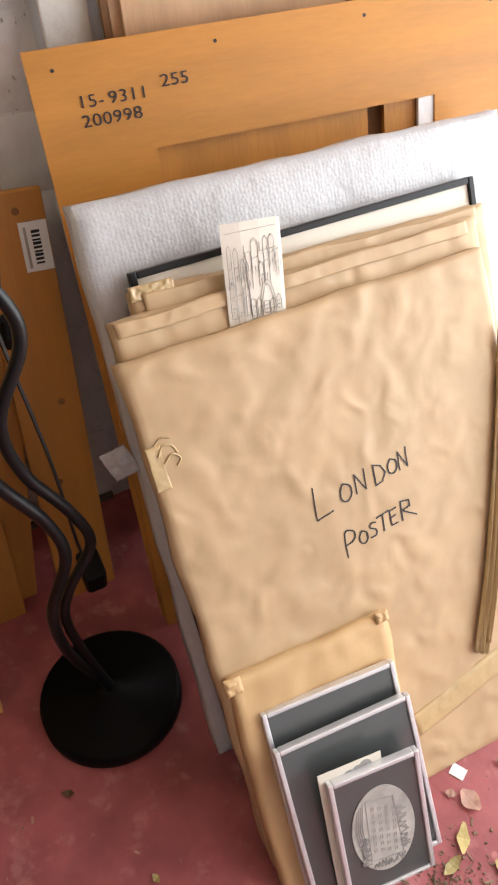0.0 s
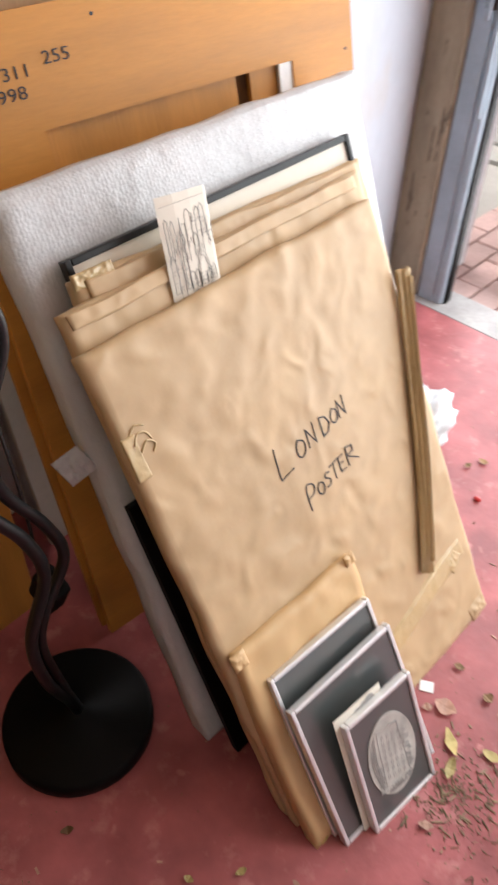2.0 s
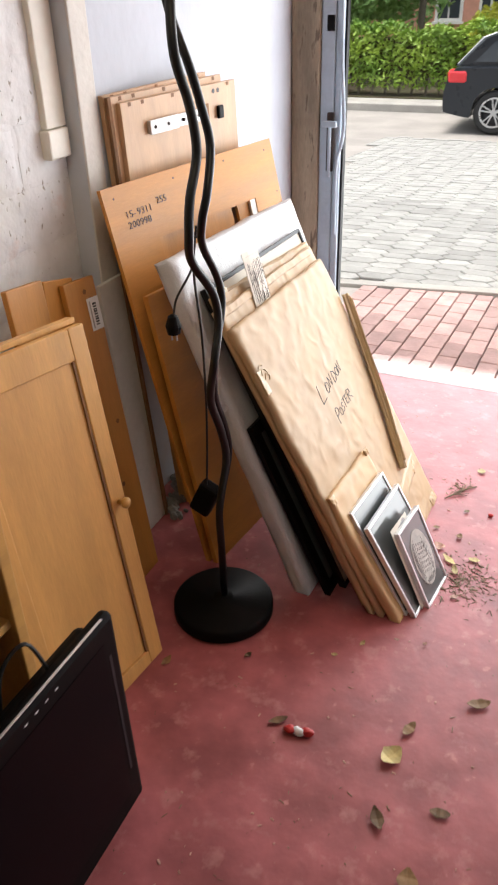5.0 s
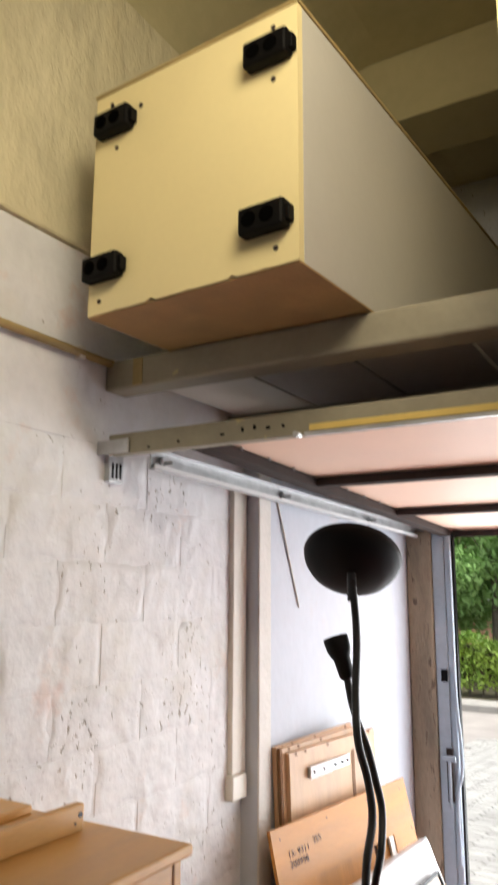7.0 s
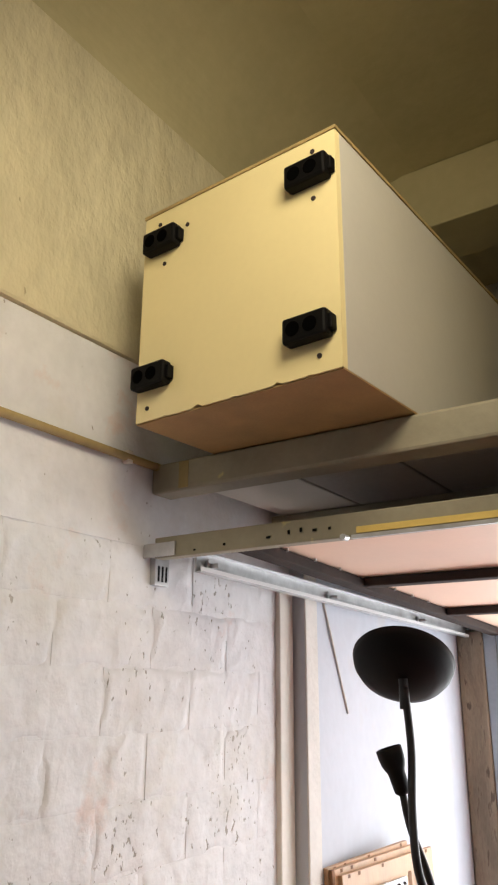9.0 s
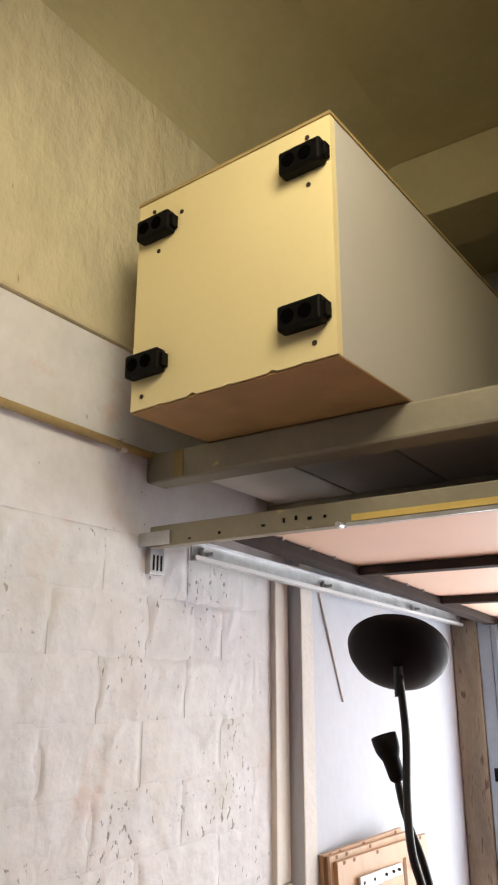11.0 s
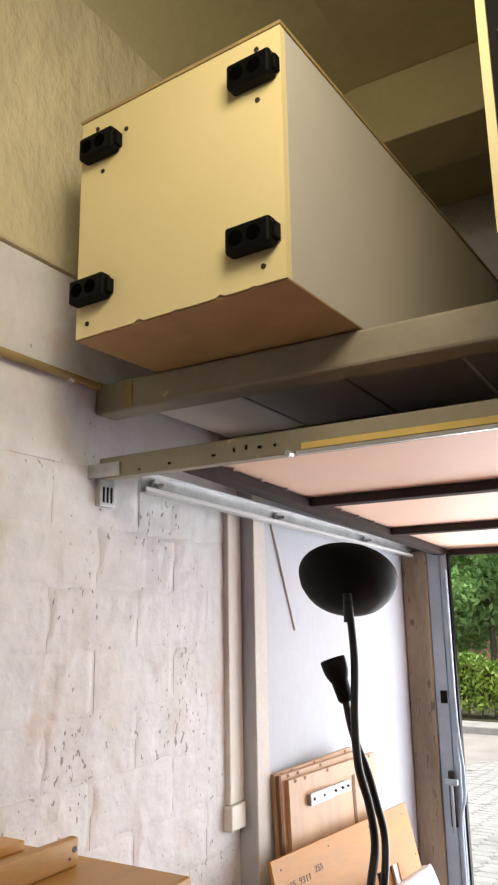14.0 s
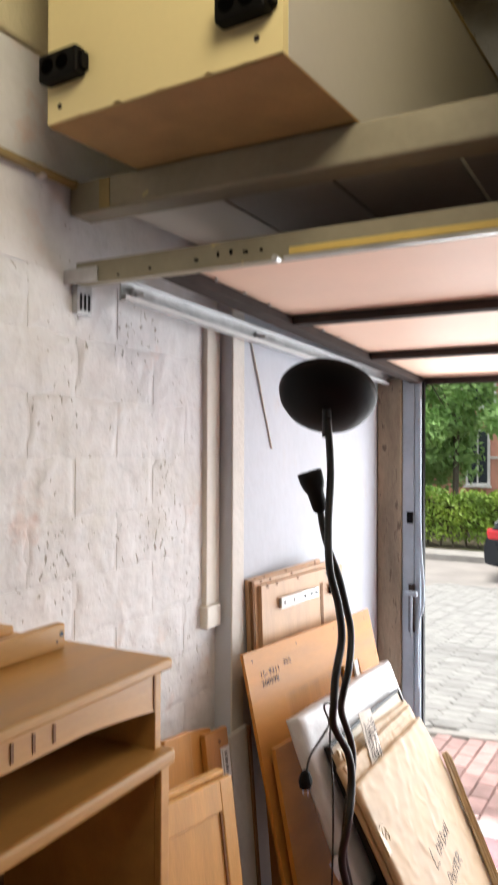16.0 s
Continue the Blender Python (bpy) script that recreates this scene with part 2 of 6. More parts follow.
def creases(key, scale, strength, deep):
    """Ridged folds laid over a paper material's soft relief."""
    t = M[key].node_tree
    ns = t.nodes.new("ShaderNodeTexNoise")
    ns.noise_type = "RIDGED_MULTIFRACTAL"
    ns.inputs["Scale"].default_value, ns.inputs["Detail"].default_value, ns.inputs["Distortion"].default_value = scale, 3.0, 0.4
    t.links.new(t.nodes["Vector Math"].outputs[0], ns.inputs["Vector"])
    b = t.nodes.new("ShaderNodeBump")
    b.inputs["Strength"].default_value, b.inputs["Distance"].default_value = strength, deep
    t.links.new(ns.outputs[0], b.inputs["Height"])
    normal = t.nodes["Principled BSDF"].inputs["Normal"]
    t.links.new(normal.links[0].from_socket, b.inputs["Normal"])
    t.links.new(b.outputs[0], normal)


def pits(key, scale, reach, cover, color):
    """Small pores knocked into old paint, gathered in drifts."""
    t = M[key].node_tree
    n, l = t.nodes, t.links
    src = n["Vector Math"].outputs[0]
    wp = n.new("ShaderNodeMapping")
    wp.inputs["Scale"].default_value = (1, 1, 0.65)
    l.new(src, wp.inputs[0])
    v = n.new("ShaderNodeTexNoise")
    v.inputs["Scale"].default_value, v.inputs["Detail"].default_value, v.inputs["Roughness"].default_value = scale, 2.0, 0.55
    l.new(wp.outputs[0], v.inputs["Vector"])
    drift = n.new("ShaderNodeTexNoise")
    drift.inputs["Scale"].default_value, drift.inputs["Detail"].default_value = 3.1, 4
    l.new(src, drift.inputs["Vector"])
    lim = n.new("ShaderNodeMapRange")
    lim.inputs[1].default_value, lim.inputs[2].default_value = 1 - cover, 1.2 - cover
    lim.inputs[3].default_value, lim.inputs[4].default_value = 0.0, reach
    l.new(drift.outputs[0], lim.inputs[0])
    hole = n.new("ShaderNodeMath")
    l.new(lim.outputs[0], hole.inputs[0])
    l.new(v.outputs[0], hole.inputs[1])
    edge = n.new("ShaderNodeMapRange")
    edge.inputs[1].default_value, edge.inputs[2].default_value = 0.76, 0.82
    l.new(hole.outputs[0], edge.inputs[0])
    base = n["Principled BSDF"].inputs["Base Color"]
    mix = n.new("ShaderNodeMixRGB")
    l.new(edge.outputs[0], mix.inputs[0])
    l.new(base.links[0].from_socket, mix.inputs[1])
    mix.inputs[2].default_value = (*color, 1)
    l.new(mix.outputs[0], base)
    b = n.new("ShaderNodeBump")
    b.invert = True
    b.inputs["Strength"].default_value, b.inputs["Distance"].default_value = 0.6, 0.004
    l.new(edge.outputs[0], b.inputs["Height"])
    l.new(n["Bump"].outputs[0], b.inputs["Normal"])
    l.new(b.outputs[0], n["Principled BSDF"].inputs["Normal"])


creases("kraft", 15.0, 0.6, 0.011)
creases("kraft_b", 3.0, 0.25, 0.010)
pits("paint", 66, 0.12, 0.58, (0.36, 0.33, 0.29))
pits("paint_pitted", 60, 0.16, 0.62, (0.34, 0.32, 0.28))
pits("mortar", 62, 0.11, 0.54, (0.36, 0.33, 0.29))
pits("upper", 40, 0.11, 0.52, (0.40, 0.34, 0.20))


def stains(key, scale, start, color, amount):
    """Sparse faint stains where the paint lets the block show through."""
    t = M[key].node_tree
    n, l = t.nodes, t.links
    ns = n.new("ShaderNodeTexNoise")
    ns.inputs["Scale"].default_value, ns.inputs["Detail"].default_value, ns.inputs["Roughness"].default_value = scale, 7, 0.62
    l.new(n["Vector Math"].outputs[0], ns.inputs["Vector"])
    mr = n.new("ShaderNodeMapRange")
    mr.inputs[1].default_value, mr.inputs[2].default_value, mr.inputs[4].default_value = start, start + 0.1, amount
    l.new(ns.outputs[0], mr.inputs[0])
    base = n["Principled BSDF"].inputs["Base Color"]
    mix = n.new("ShaderNodeMixRGB")
    l.new(mr.outputs[0], mix.inputs[0])
    l.new(base.links[0].from_socket, mix.inputs[1])
    mix.inputs[2].default_value = (*color, 1)
    l.new(mix.outputs[0], base)


for key in ("paint", "paint_pitted", "mortar"):
    stains(key, 5.3, 0.60, (0.66, 0.44, 0.36), 0.45)
    stains(key, 2.1, 0.52, (0.62, 0.60, 0.54), 0.45)
    creases(key, 11.0, 0.28, 0.026)
stains("upper", 3.0, 0.55, (0.50, 0.43, 0.25), 0.5)
stains("floor", 15.0, 0.57, (0.58, 0.27, 0.26), 0.38)
stains("floor", 3.2, 0.55, (0.26, 0.065, 0.07), 0.35)
stains("plaster", 4.0, 0.60, (0.50, 0.45, 0.40), 0.4)


# ---- builders
def part(name, bm, mat, parent=None, label="", smooth=False):
    me = bpy.data.meshes.new(name)
    bmesh.ops.recalc_face_normals(bm, faces=bm.faces)
    bm.to_mesh(me)
    bm.free()
    me.materials.append(M[mat])
    if smooth:
        for p in me.polygons:
            p.use_smooth = True
    ob = new(name, me)
    ob.parent = parent
    if label:
        ob["label"] = label
    return ob


def thing(name, m, label, category, group=""):
    ob = new(name)
    ob.empty_display_size = 0.05
    ob.matrix_world = m
    return tagged(ob, label, category, group)


def solid(name, bm, mat, label, category, group="", kind="", m=None, smooth=False):
    ob = part(name, bm, mat, None, "", smooth)
    if m is not None:
        ob.matrix_world = m
    return tagged(ob, label, category, group, kind)


def add_box(bm, lo, hi, bevel=0.0, m=None):
    lo, hi = Vector(lo), Vector(hi)
    r = bmesh.ops.create_cube(bm, size=1.0, matrix=Matrix.Translation((lo + hi) / 2) @ Matrix.Diagonal((*(hi - lo), 1)))
    vs = r["verts"]
    if bevel:
        es = list({e for v in vs for e in v.link_edges})
        rb = bmesh.ops.bevel(bm, geom=es, offset=bevel, segments=2, affect="EDGES", profile=0.5)
        vs = list({v for f in rb["faces"] for v in f.verts} | {v for v in vs if v.is_valid})
    if m is not None:
        bmesh.ops.transform(bm, matrix=m, verts=vs)
    return vs


def box(lo, hi, bevel=0.0, m=None):
    bm = bmesh.new()
    add_box(bm, lo, hi, bevel, m)
    return bm


def add_cyl(bm, a, b, r0, r1=None, seg=16):
    a, b = Vector(a), Vector(b)
    d = b - a
    m = Matrix.Translation((a + b) / 2) @ d.to_track_quat("Z", "Y").to_matrix().to_4x4()
    return bmesh.ops.create_cone(bm, cap_ends=True, segments=seg, radius1=r0, radius2=r0 if r1 is None else r1, depth=d.length, matrix=m)["verts"]


def cyl(a, b, r0, r1=None, seg=16):
    bm = bmesh.new()
    add_cyl(bm, a, b, r0, r1, seg)
    return bm


def lathe(profile, seg=32, ring=False):
    """A turned shape from (radius, height) pairs."""
    bm = bmesh.new()
    rings = []
    for r, z in profile:
        rings.append([bm.verts.new((r * math.cos(2 * math.pi * k / seg), r * math.sin(2 * math.pi * k / seg), z)) for k in range(seg)])
    for a, b in zip(rings, rings[1:]):
        for k in range(seg):
            bm.faces.new((a[k], a[(k + 1) % seg], b[(k + 1) % seg], b[k]))
    if ring:
        for k in range(seg):
            bm.faces.new((rings[-1][k], rings[-1][(k + 1) % seg], rings[0][(k + 1) % seg], rings[0][k]))
    else:
        bm.faces.new(rings[0][::-1])
        bm.faces.new(rings[-1])
    bmesh.ops.remove_doubles(bm, verts=bm.verts, dist=1e-5)
    return bm


def tube(points, r, seg=10, smooth_steps=6):
    """A round bar along a smooth line through the points."""
    pts = [Vector(p) for p in points]
    line = []
    for i in range(len(pts) - 1):
        p0, p1, p2, p3 = pts[max(i - 1, 0)], pts[i], pts[i + 1], pts[min(i + 2, len(pts) - 1)]
        for s in range(smooth_steps):
            u = s / smooth_steps
            line.append(0.5 * ((2 * p1) + (p2 - p0) * u + (2 * p0 - 5 * p1 + 4 * p2 - p3) * u * u + (3 * p1 - p0 - 3 * p2 + p3) * u ** 3))
    line.append(pts[-1])
    bm = bmesh.new()
    rings = []
    side = None
    for i, p in enumerate(line):
        d = (line[min(i + 1, len(line) - 1)] - line[max(i - 1, 0)]).normalized()
        if side is None:
            side = d.orthogonal().normalized()
        side = (side - d * side.dot(d)).normalized()
        up = d.cross(side)
        rings.append([bm.verts.new(p + r * (math.cos(2 * math.pi * k / seg) * side + math.sin(2 * math.pi * k / seg) * up)) for k in range(seg)])
    for a, b in zip(rings, rings[1:]):
        for k in range(seg):
            bm.faces.new((a[k], a[(k + 1) % seg], b[(k + 1) % seg], b[k]))
    bm.faces.new(rings[0][::-1])
    bm.faces.new(rings[-1])
    return bm


def lean(bottom, top, yaw=0.0):
    """A frame for a flat thing that leans: X along its width, Y up its face, Z out of its face; from its bottom corner to the top corner above it (yaw turns the width)."""
    b, t = Vector(bottom), Vector(top)
    v = (t - b).normalized()
    u = Vector((math.sin(radians(yaw)), math.cos(radians(yaw)), 0))
    u = (u - v * u.dot(v)).normalized()
    w = u.cross(v)
    m = Matrix((u, v, w)).transposed().to_4x4()
    m.translation = b
    return m


def paper_relief(x, y, w, h, amp, size, seed, rnd, bulge=0.0):
    """How far a wrapped face stands out at (x, y): broad dents, sharp little creases, drawn in at the edges."""
    e = min(x, w - x, y, h - y)
    z = -rnd * max(0.0, 1 - e / (2.0 * rnd)) ** 2 + bulge * min(1, e / 0.08)
    p = Vector((x * size, y * size, seed * 7.3))
    p += 0.35 * noise.noise_vector(p * 0.7)
    f = noise.noise(p * 0.6) * 0.6 - abs(noise.noise(p * 1.3)) * 1.1 - 0.5 * abs(noise.noise(p * 2.9 + Vector((3, 1, 0)))) + 0.45
    near = max(0.0, 1 - e / 0.09)
    f += near * 0.7 * noise.noise(Vector((x * size * 3.2, y * size * 3.2, seed)))
    return z + amp * f * min(1.0, 0.3 + e / 0.03)


def crumpled(w, h, d, nu, nv, amp, size, seed, rnd=0.012, bulge=0.0):
    """A soft wrapped slab: back at z = -d, front at z = 0, creased like paper."""
    bm = bmesh.new()
    grid = []
    edge = 0.006 if w > 0.2 else 0.0015
    for j in range(nv + 1):
        row = []
        for i in range(nu + 1):
            x, y = w * i / nu, h * j / nv
            z = paper_relief(x, y, w, h, amp, size, seed, rnd, bulge)
            ex = edge * noise.noise(Vector((seed, y * 9, 1))) * (i == 0 or i == nu)
            ey = edge * noise.noise(Vector((x * 9, seed, 2))) * (j == 0 or j == nv)
            row.append(bm.verts.new((x + ex, y + ey, z)))
        grid.append(row)
    for j in range(nv):
        for i in range(nu):
            bm.faces.new((grid[j][i], grid[j][i + 1], grid[j + 1][i + 1], grid[j + 1][i]))
    rim = [grid[0][i] for i in range(nu + 1)] + [grid[j][nu] for j in range(1, nv + 1)] + [grid[nv][i] for i in range(nu - 1, -1, -1)] + [grid[j][0] for j in range(nv - 1, 0, -1)]
    prev = rim
    for k in (0.35, 0.7, 1.0):
        ring = []
        for v in rim:
            c = v.co
            wob = 0.003 * noise.noise(Vector((c.x * 14, c.y * 14, seed + k * 3))) * (k < 1) * (w > 0.2)
            ring.append(bm.verts.new((c.x + (wob if c.x > w / 2 else -wob), c.y + wob, -d * k - rnd * (1 - k))))
        for a in range(len(rim)):
            b = (a + 1) % len(rim)
            bm.faces.new((prev[b], prev[a], ring[a], ring[b]))
        prev = ring
    bm.faces.new(prev[::-1])
    return bm


def text_mesh(body, size, mat, name, parent, m, shear=0.0, thick=0.0):
    cu = bpy.data.curves.new(name, "FONT")
    cu.body, cu.size, cu.shear, cu.offset, cu.extrude = body, size, shear, thick, 0.0004
    tmp = bpy.data.objects.new(name, cu)
    scene.collection.objects.link(tmp)
    dg = bpy.context.evaluated_depsgraph_get()
    me = bpy.data.meshes.new_from_object(tmp.evaluated_get(dg))
    bpy.data.objects.remove(tmp)
    me.materials.clear()
    me.materials.append(M[mat])
    ob = new(name, me)
    ob.parent = parent
    ob.matrix_basis = m
    return ob


def strokes(lines, r, z=0.0, relief=None):
    """Pen strokes on a face: each line a run of points in its plane, laid on the relief where there is one."""
    bm = bmesh.new()
    at = relief or (lambda x, y: 0.0)
    for pts in lines:
        fine = []
        for (x0, y0), (x1, y1) in zip(pts, pts[1:]):
            cut = max(1, int(math.hypot(x1 - x0, y1 - y0) / 0.006)) if relief else 1
            fine += [(x0 + (x1 - x0) * k / cut, y0 + (y1 - y0) * k / cut) for k in range(cut)]
        fine.append(pts[-1])
        for (x0, y0), (x1, y1) in zip(fine, fine[1:]):
            d = Vector((x1 - x0, y1 - y0, 0))
            if d.length < 1e-6:
                continue
            s = Vector((-d.y, d.x, 0)).normalized() * r
            e = d.normalized() * r * 0.6
            a, b = Vector((x0, y0, z + at(x0, y0))) - e, Vector((x1, y1, z + at(x1, y1))) + e
            lo = [bm.verts.new(p) for p in (a - s, b - s, b + s, a + s)]
            hi = [bm.verts.new(p.co + Vector((0, 0, 0.0006))) for p in lo]
            bm.faces.new(hi)
            for k in range(4):
                bm.faces.new((lo[k], lo[(k + 1) % 4], hi[(k + 1) % 4], hi[k]))
    return bm


# ---- the garage shell
RIGHT, BACK, FRONT, TOP = 2.75, -5.0, 1.65, 3.89
floor = solid("floor", box((-0.3, BACK - 0.2, -0.2), (RIGHT + 0.2, 1.58, 0.0)), "floor", "worn dark red painted concrete garage floor", "floor", kind="structure")
thr = solid("threshold", box((-0.1, 1.58, -0.2), (RIGHT + 0.2, 1.72, 0.002), 0.004), "threshold", "pale worn concrete threshold strip at the garage opening", "threshold", kind="structure")
ceil = solid("ceiling", box((-0.3, BACK - 0.2, TOP), (RIGHT + 0.2, 2.0, TOP + 0.2)), "ceiling", "plaster garage ceiling with the lamp's warm cast in its colour", "ceiling", kind="structure")
cbeam = solid("ceiling_beam", box((-0.02, 0.56, 3.6), (RIGHT, 0.85, TOP - 0.003), 0.006), "ceiling", "plastered downstand beam across the ceiling", "ceiling beam", kind="structure")
wall_w = solid("wall_west", box((-0.3, BACK, -0.1), (-0.0045, 0.165, 2.672)), "mortar", "old white-painted block wall with soft joints", "wall", kind="structure")
solid("wall_west_band", box((-0.29, BACK, 2.184), (-0.0012, 0.1655, 2.671)), "mortar", "rough white-painted band of wall above the block courses", "wall", kind="structure")
bm = bmesh.new()
cove = [(0.0115, TOP - 0.4)] + [(0.012 + 0.4 * (1 - math.cos(a * math.pi / 48)), TOP - 0.4 + 0.4 * math.sin(a * math.pi / 48)) for a in range(1, 24)] + [(0.412, TOP + 0.001), (0.0, TOP + 0.001)]
ends = [[bm.verts.new((x, y, z)) for x, z in cove] for y in (BACK, 1.66)]
for k in range(len(cove)):
    q = (k + 1) % len(cove)
    bm.faces.new((ends[0][k], ends[0][q], ends[1][q], ends[1][k]))
bm.faces.new(ends[0][::-1])
bm.faces.new(ends[1])
solid("trim_cove", bm, "ceiling", "rounded plaster cove between wall and ceiling", "cove", kind="structure")
wall_wu = solid("wall_west_upper", box((-0.3, BACK, 2.672), (0.012, 1.9, TOP), 0.01), "upper", "white plastered wall band with a lip above the blocks", "wall", kind="structure")
wall_wp = solid("wall_west_front", box((-0.3, 0.165, -0.1), (0.055, 1.66, 2.668)), "plaster", "smooth white plastered wall beside the garage door", "wall", kind="structure")
# unseen wall; its white is chosen to bounce daylight onto the west side
solid("wall_east", box((RIGHT, BACK, -0.1), (RIGHT + 0.2, 1.9, TOP)), "paint", "unseen garage side wall, coloured white to bounce light", "wall", kind="structure")
# unseen wall; its grey is chosen to keep bounced light down
solid("wall_south", box((-0.3, BACK - 0.2, -0.1), (RIGHT + 0.2, BACK, TOP)), "low_bounce_grey", "unseen rear garage wall, coloured grey to cut bounced light", "wall", kind="structure")
solid("wall_north_lintel", box((-0.3, 1.67, 2.12), (RIGHT + 0.2, 1.95, TOP)), "paint", "white lintel wall above the garage opening", "wall", kind="structure")
solid("wall_north_pier", box((-0.6, 1.67, -0.3), (0.165, 1.95, 2.12)), "paint", "white pier beside the garage opening", "wall", kind="structure")
solid("pilaster", box((0.0, 0.166, 0.0), (0.060, 0.245, 2.66), 0.004), "pilaster", "cream painted upright strip on the wall", "pilaster", kind="structure")
solid("wall_base", box((-0.3, BACK, -0.1), (0.004, 0.10, 0.02)), "rubble", "dirty foot of the wall", "wall", kind="structure")

# ---- garage door, its frame and tracks
solid("door_post", box((0.057, 1.60, 0.0), (0.178, 1.668, 2.10), 0.008), "dark_wood", "weathered brown timber post at the garage opening", "post", kind="structure")
dfr = thing("garage_door_frame", pose(0, 0, 0), "grey steel garage door frame post with a lock plate", "door frame")
part("jamb", box((0.180, 1.612, 0.0), (0.238, 1.70, 2.09), 0.004), "steel_paint", dfr)
part("edge_channel", box((0.2385, 1.615, 0.0), (0.270, 1.69, 2.09), 0.008), "steel_paint", dfr)
part("seal", box((0.271, 1.63, 0.0), (0.279, 1.665, 2.08), 0.003), "black_matt", dfr)
lk = part("lock_plate", box((0.215, 1.598, 0.88), (0.245, 1.6115, 1.11), 0.004), "door_frame", dfr)
part("lock_lever", box((0.20, 1.575, 1.055), (0.262, 1.599, 1.08), 0.006), "steel_paint", lk)
part("lock_bar", cyl((0.232, 1.588, 0.86), (0.232, 1.588, 1.06), 0.007), "steel_paint", lk)
part("hole_plate", box((0.205, 1.602, 1.40), (0.235, 1.611, 1.455), 0.002), "black_matt", dfr)
part("guide_rod", tube(((0.262, 1.60, 0.62), (0.262, 1.598, 0.9), (0.285, 1.59, 1.0), (0.29, 1.59, 1.1), (0.27, 1.60, 1.4), (0.27, 1.60, 2.0)), 0.007), "steel_paint", dfr)


def slope(y):
    return 2.157 - 0.045 * y


DOOR_RISE = math.degrees(math.atan(-0.045))
gd = thing("garage_door", pose(0.215, -0.5, slope(-0.5), DOOR_RISE, 0, 0), "open up-and-over garage door with pale panel and dark steel frame", "garage door")
part("panel", box((0.02, 0.02, 0.022), (2.40, 2.22, 0.036)), "panel", gd)
part("stile", box((0, 0, -0.012), (0.055, 2.235, 0.02), 0.004), "door_frame", gd)
part("stile", box((2.365, 0, -0.012), (2.42, 2.235, 0.02), 0.004), "door_frame", gd)
for y in (0.02, 0.685, 1.41, 2.2):
    part("crossbar", box((0.057, y - 0.02, -0.008), (2.363, y + 0.022, 0.02), 0.003), "door_frame", gd)
for y in (0.2, 0.35, 0.5, 0.9, 1.05, 1.2):
    part("rivet", cyl((0.06, y, 0.014), (0.06, y, 0.022), 0.004, seg=6), "zinc", gd)
rl = thing("door_track", pose(0.10, -0.47, slope(-0.47) - 0.034, -1.55, 0, 0), "galvanised steel door track along the wall", "door track")
part("channel", box((0, 0, -0.022), (0.004, 2.10, 0.032)), "zinc", rl)
part("channel_flange", box((0.0045, 0, -0.022), (0.020, 2.10, -0.019)), "zinc", rl)
# lip coloured white for the light its steel edge catches
part("channel_lip", box((0.0165, 0, -0.0185), (0.020, 2.10, -0.008)), "white", rl)
part("channel_top", box((0.0045, 0, 0.029), (0.024, 2.10, 0.032)), "zinc", rl)
for y in (0.02, 0.68, 1.45):
    part("roller", cyl((0.006, y + 0.03, 0.0), (0.014, y + 0.03, 0.0), 0.018), "zinc", rl)
    part("roller_axle", cyl((0.0145, y + 0.03, 0.0), (0.04, y + 0.03, 0.0), 0.006, seg=10), "zinc", rl)
brk = thing("wall_bracket", pose(0, 0, 0), "small slotted steel bracket on the wall", "bracket")
part("plate", box((-0.012, -0.525, 2.09), (0.014, -0.47, 2.17), 0.002), "zinc", brk)
for y in (-0.512, -0.497, -0.482):
    part("slot", box((0.0135, y - 0.003, 2.10), (0.0155, y + 0.003, 2.14)), "black_matt", brk)
cb = thing("track_crossbeam", pose(0, 0, 0), "perforated steel crossbeam of the door tracks", "beam")
part("beam_web", box((0.03, -0.55, 2.152), (RIGHT - 0.01, -0.515, 2.205), 0.003), "beam", cb)
part("end_plate", box((-0.01, -0.556, 2.155), (0.10, -0.551, 2.19), 0.001), "zinc", cb)
for x, z, w, h in ((0.16, 2.163, 0.006, 0.004), (0.25, 2.168, 0.006, 0.006), (0.375, 2.172, 0.010, 0.005), (0.43, 2.178, 0.005, 0.010), (0.462, 2.180, 0.006, 0.010), (0.497, 2.176, 0.010, 0.006), (0.535, 2.176, 0.006, 0.006)):
    part("slot", box((x - w / 2, -0.5525, z - h / 2), (x + w / 2, -0.55, z + h / 2)), "black_matt", cb)
part("bolt", cyl((0.575, -0.57, 2.15), (0.575, -0.55, 2.15), 0.007, seg=8), "zinc", cb)
part("strip", box((0.60, -0.553, 2.158), (RIGHT - 0.02, -0.5505, 2.172)), "yellow", cb)
part("strip_lip", box((0.59, -0.558, 2.146), (RIGHT - 0.02, -0.5505, 2.1545)), "zinc", cb)

# ---- storage loft
lb = thing("loft_beam", pose(0, 0, 0), "beige painted steel loft beam with a rusty end plate", "beam")
part("tube", box((0.0, -0.54, 2.325), (RIGHT - 0.005, -0.46, 2.406), 0.008), "beam", lb)
part("end_tab", box((0.095, -0.5425, 2.33), (0.125, -0.5405, 2.40)), "pipe", lb)
# boards are extended unseen past the ledger to block light from below
for k, x in enumerate((0.0, 0.29, 0.58, 0.87, 1.16, 1.45, 1.74, 2.03, 2.32)):
    solid("loft_board", box((x + 0.03, -0.459, 2.378), (x + 0.312, 1.60, 2.396), 0.003), "plank_grey" if k else "white_mel", "grey painted loft board resting on the beams", "board", "loft boards")
lb2 = solid("loft_ledger", box((-0.01, 0.06, 2.30), (RIGHT - 0.005, 0.10, 2.376), 0.004), "beam", "painted ledger beam carrying the loft boards", "beam")

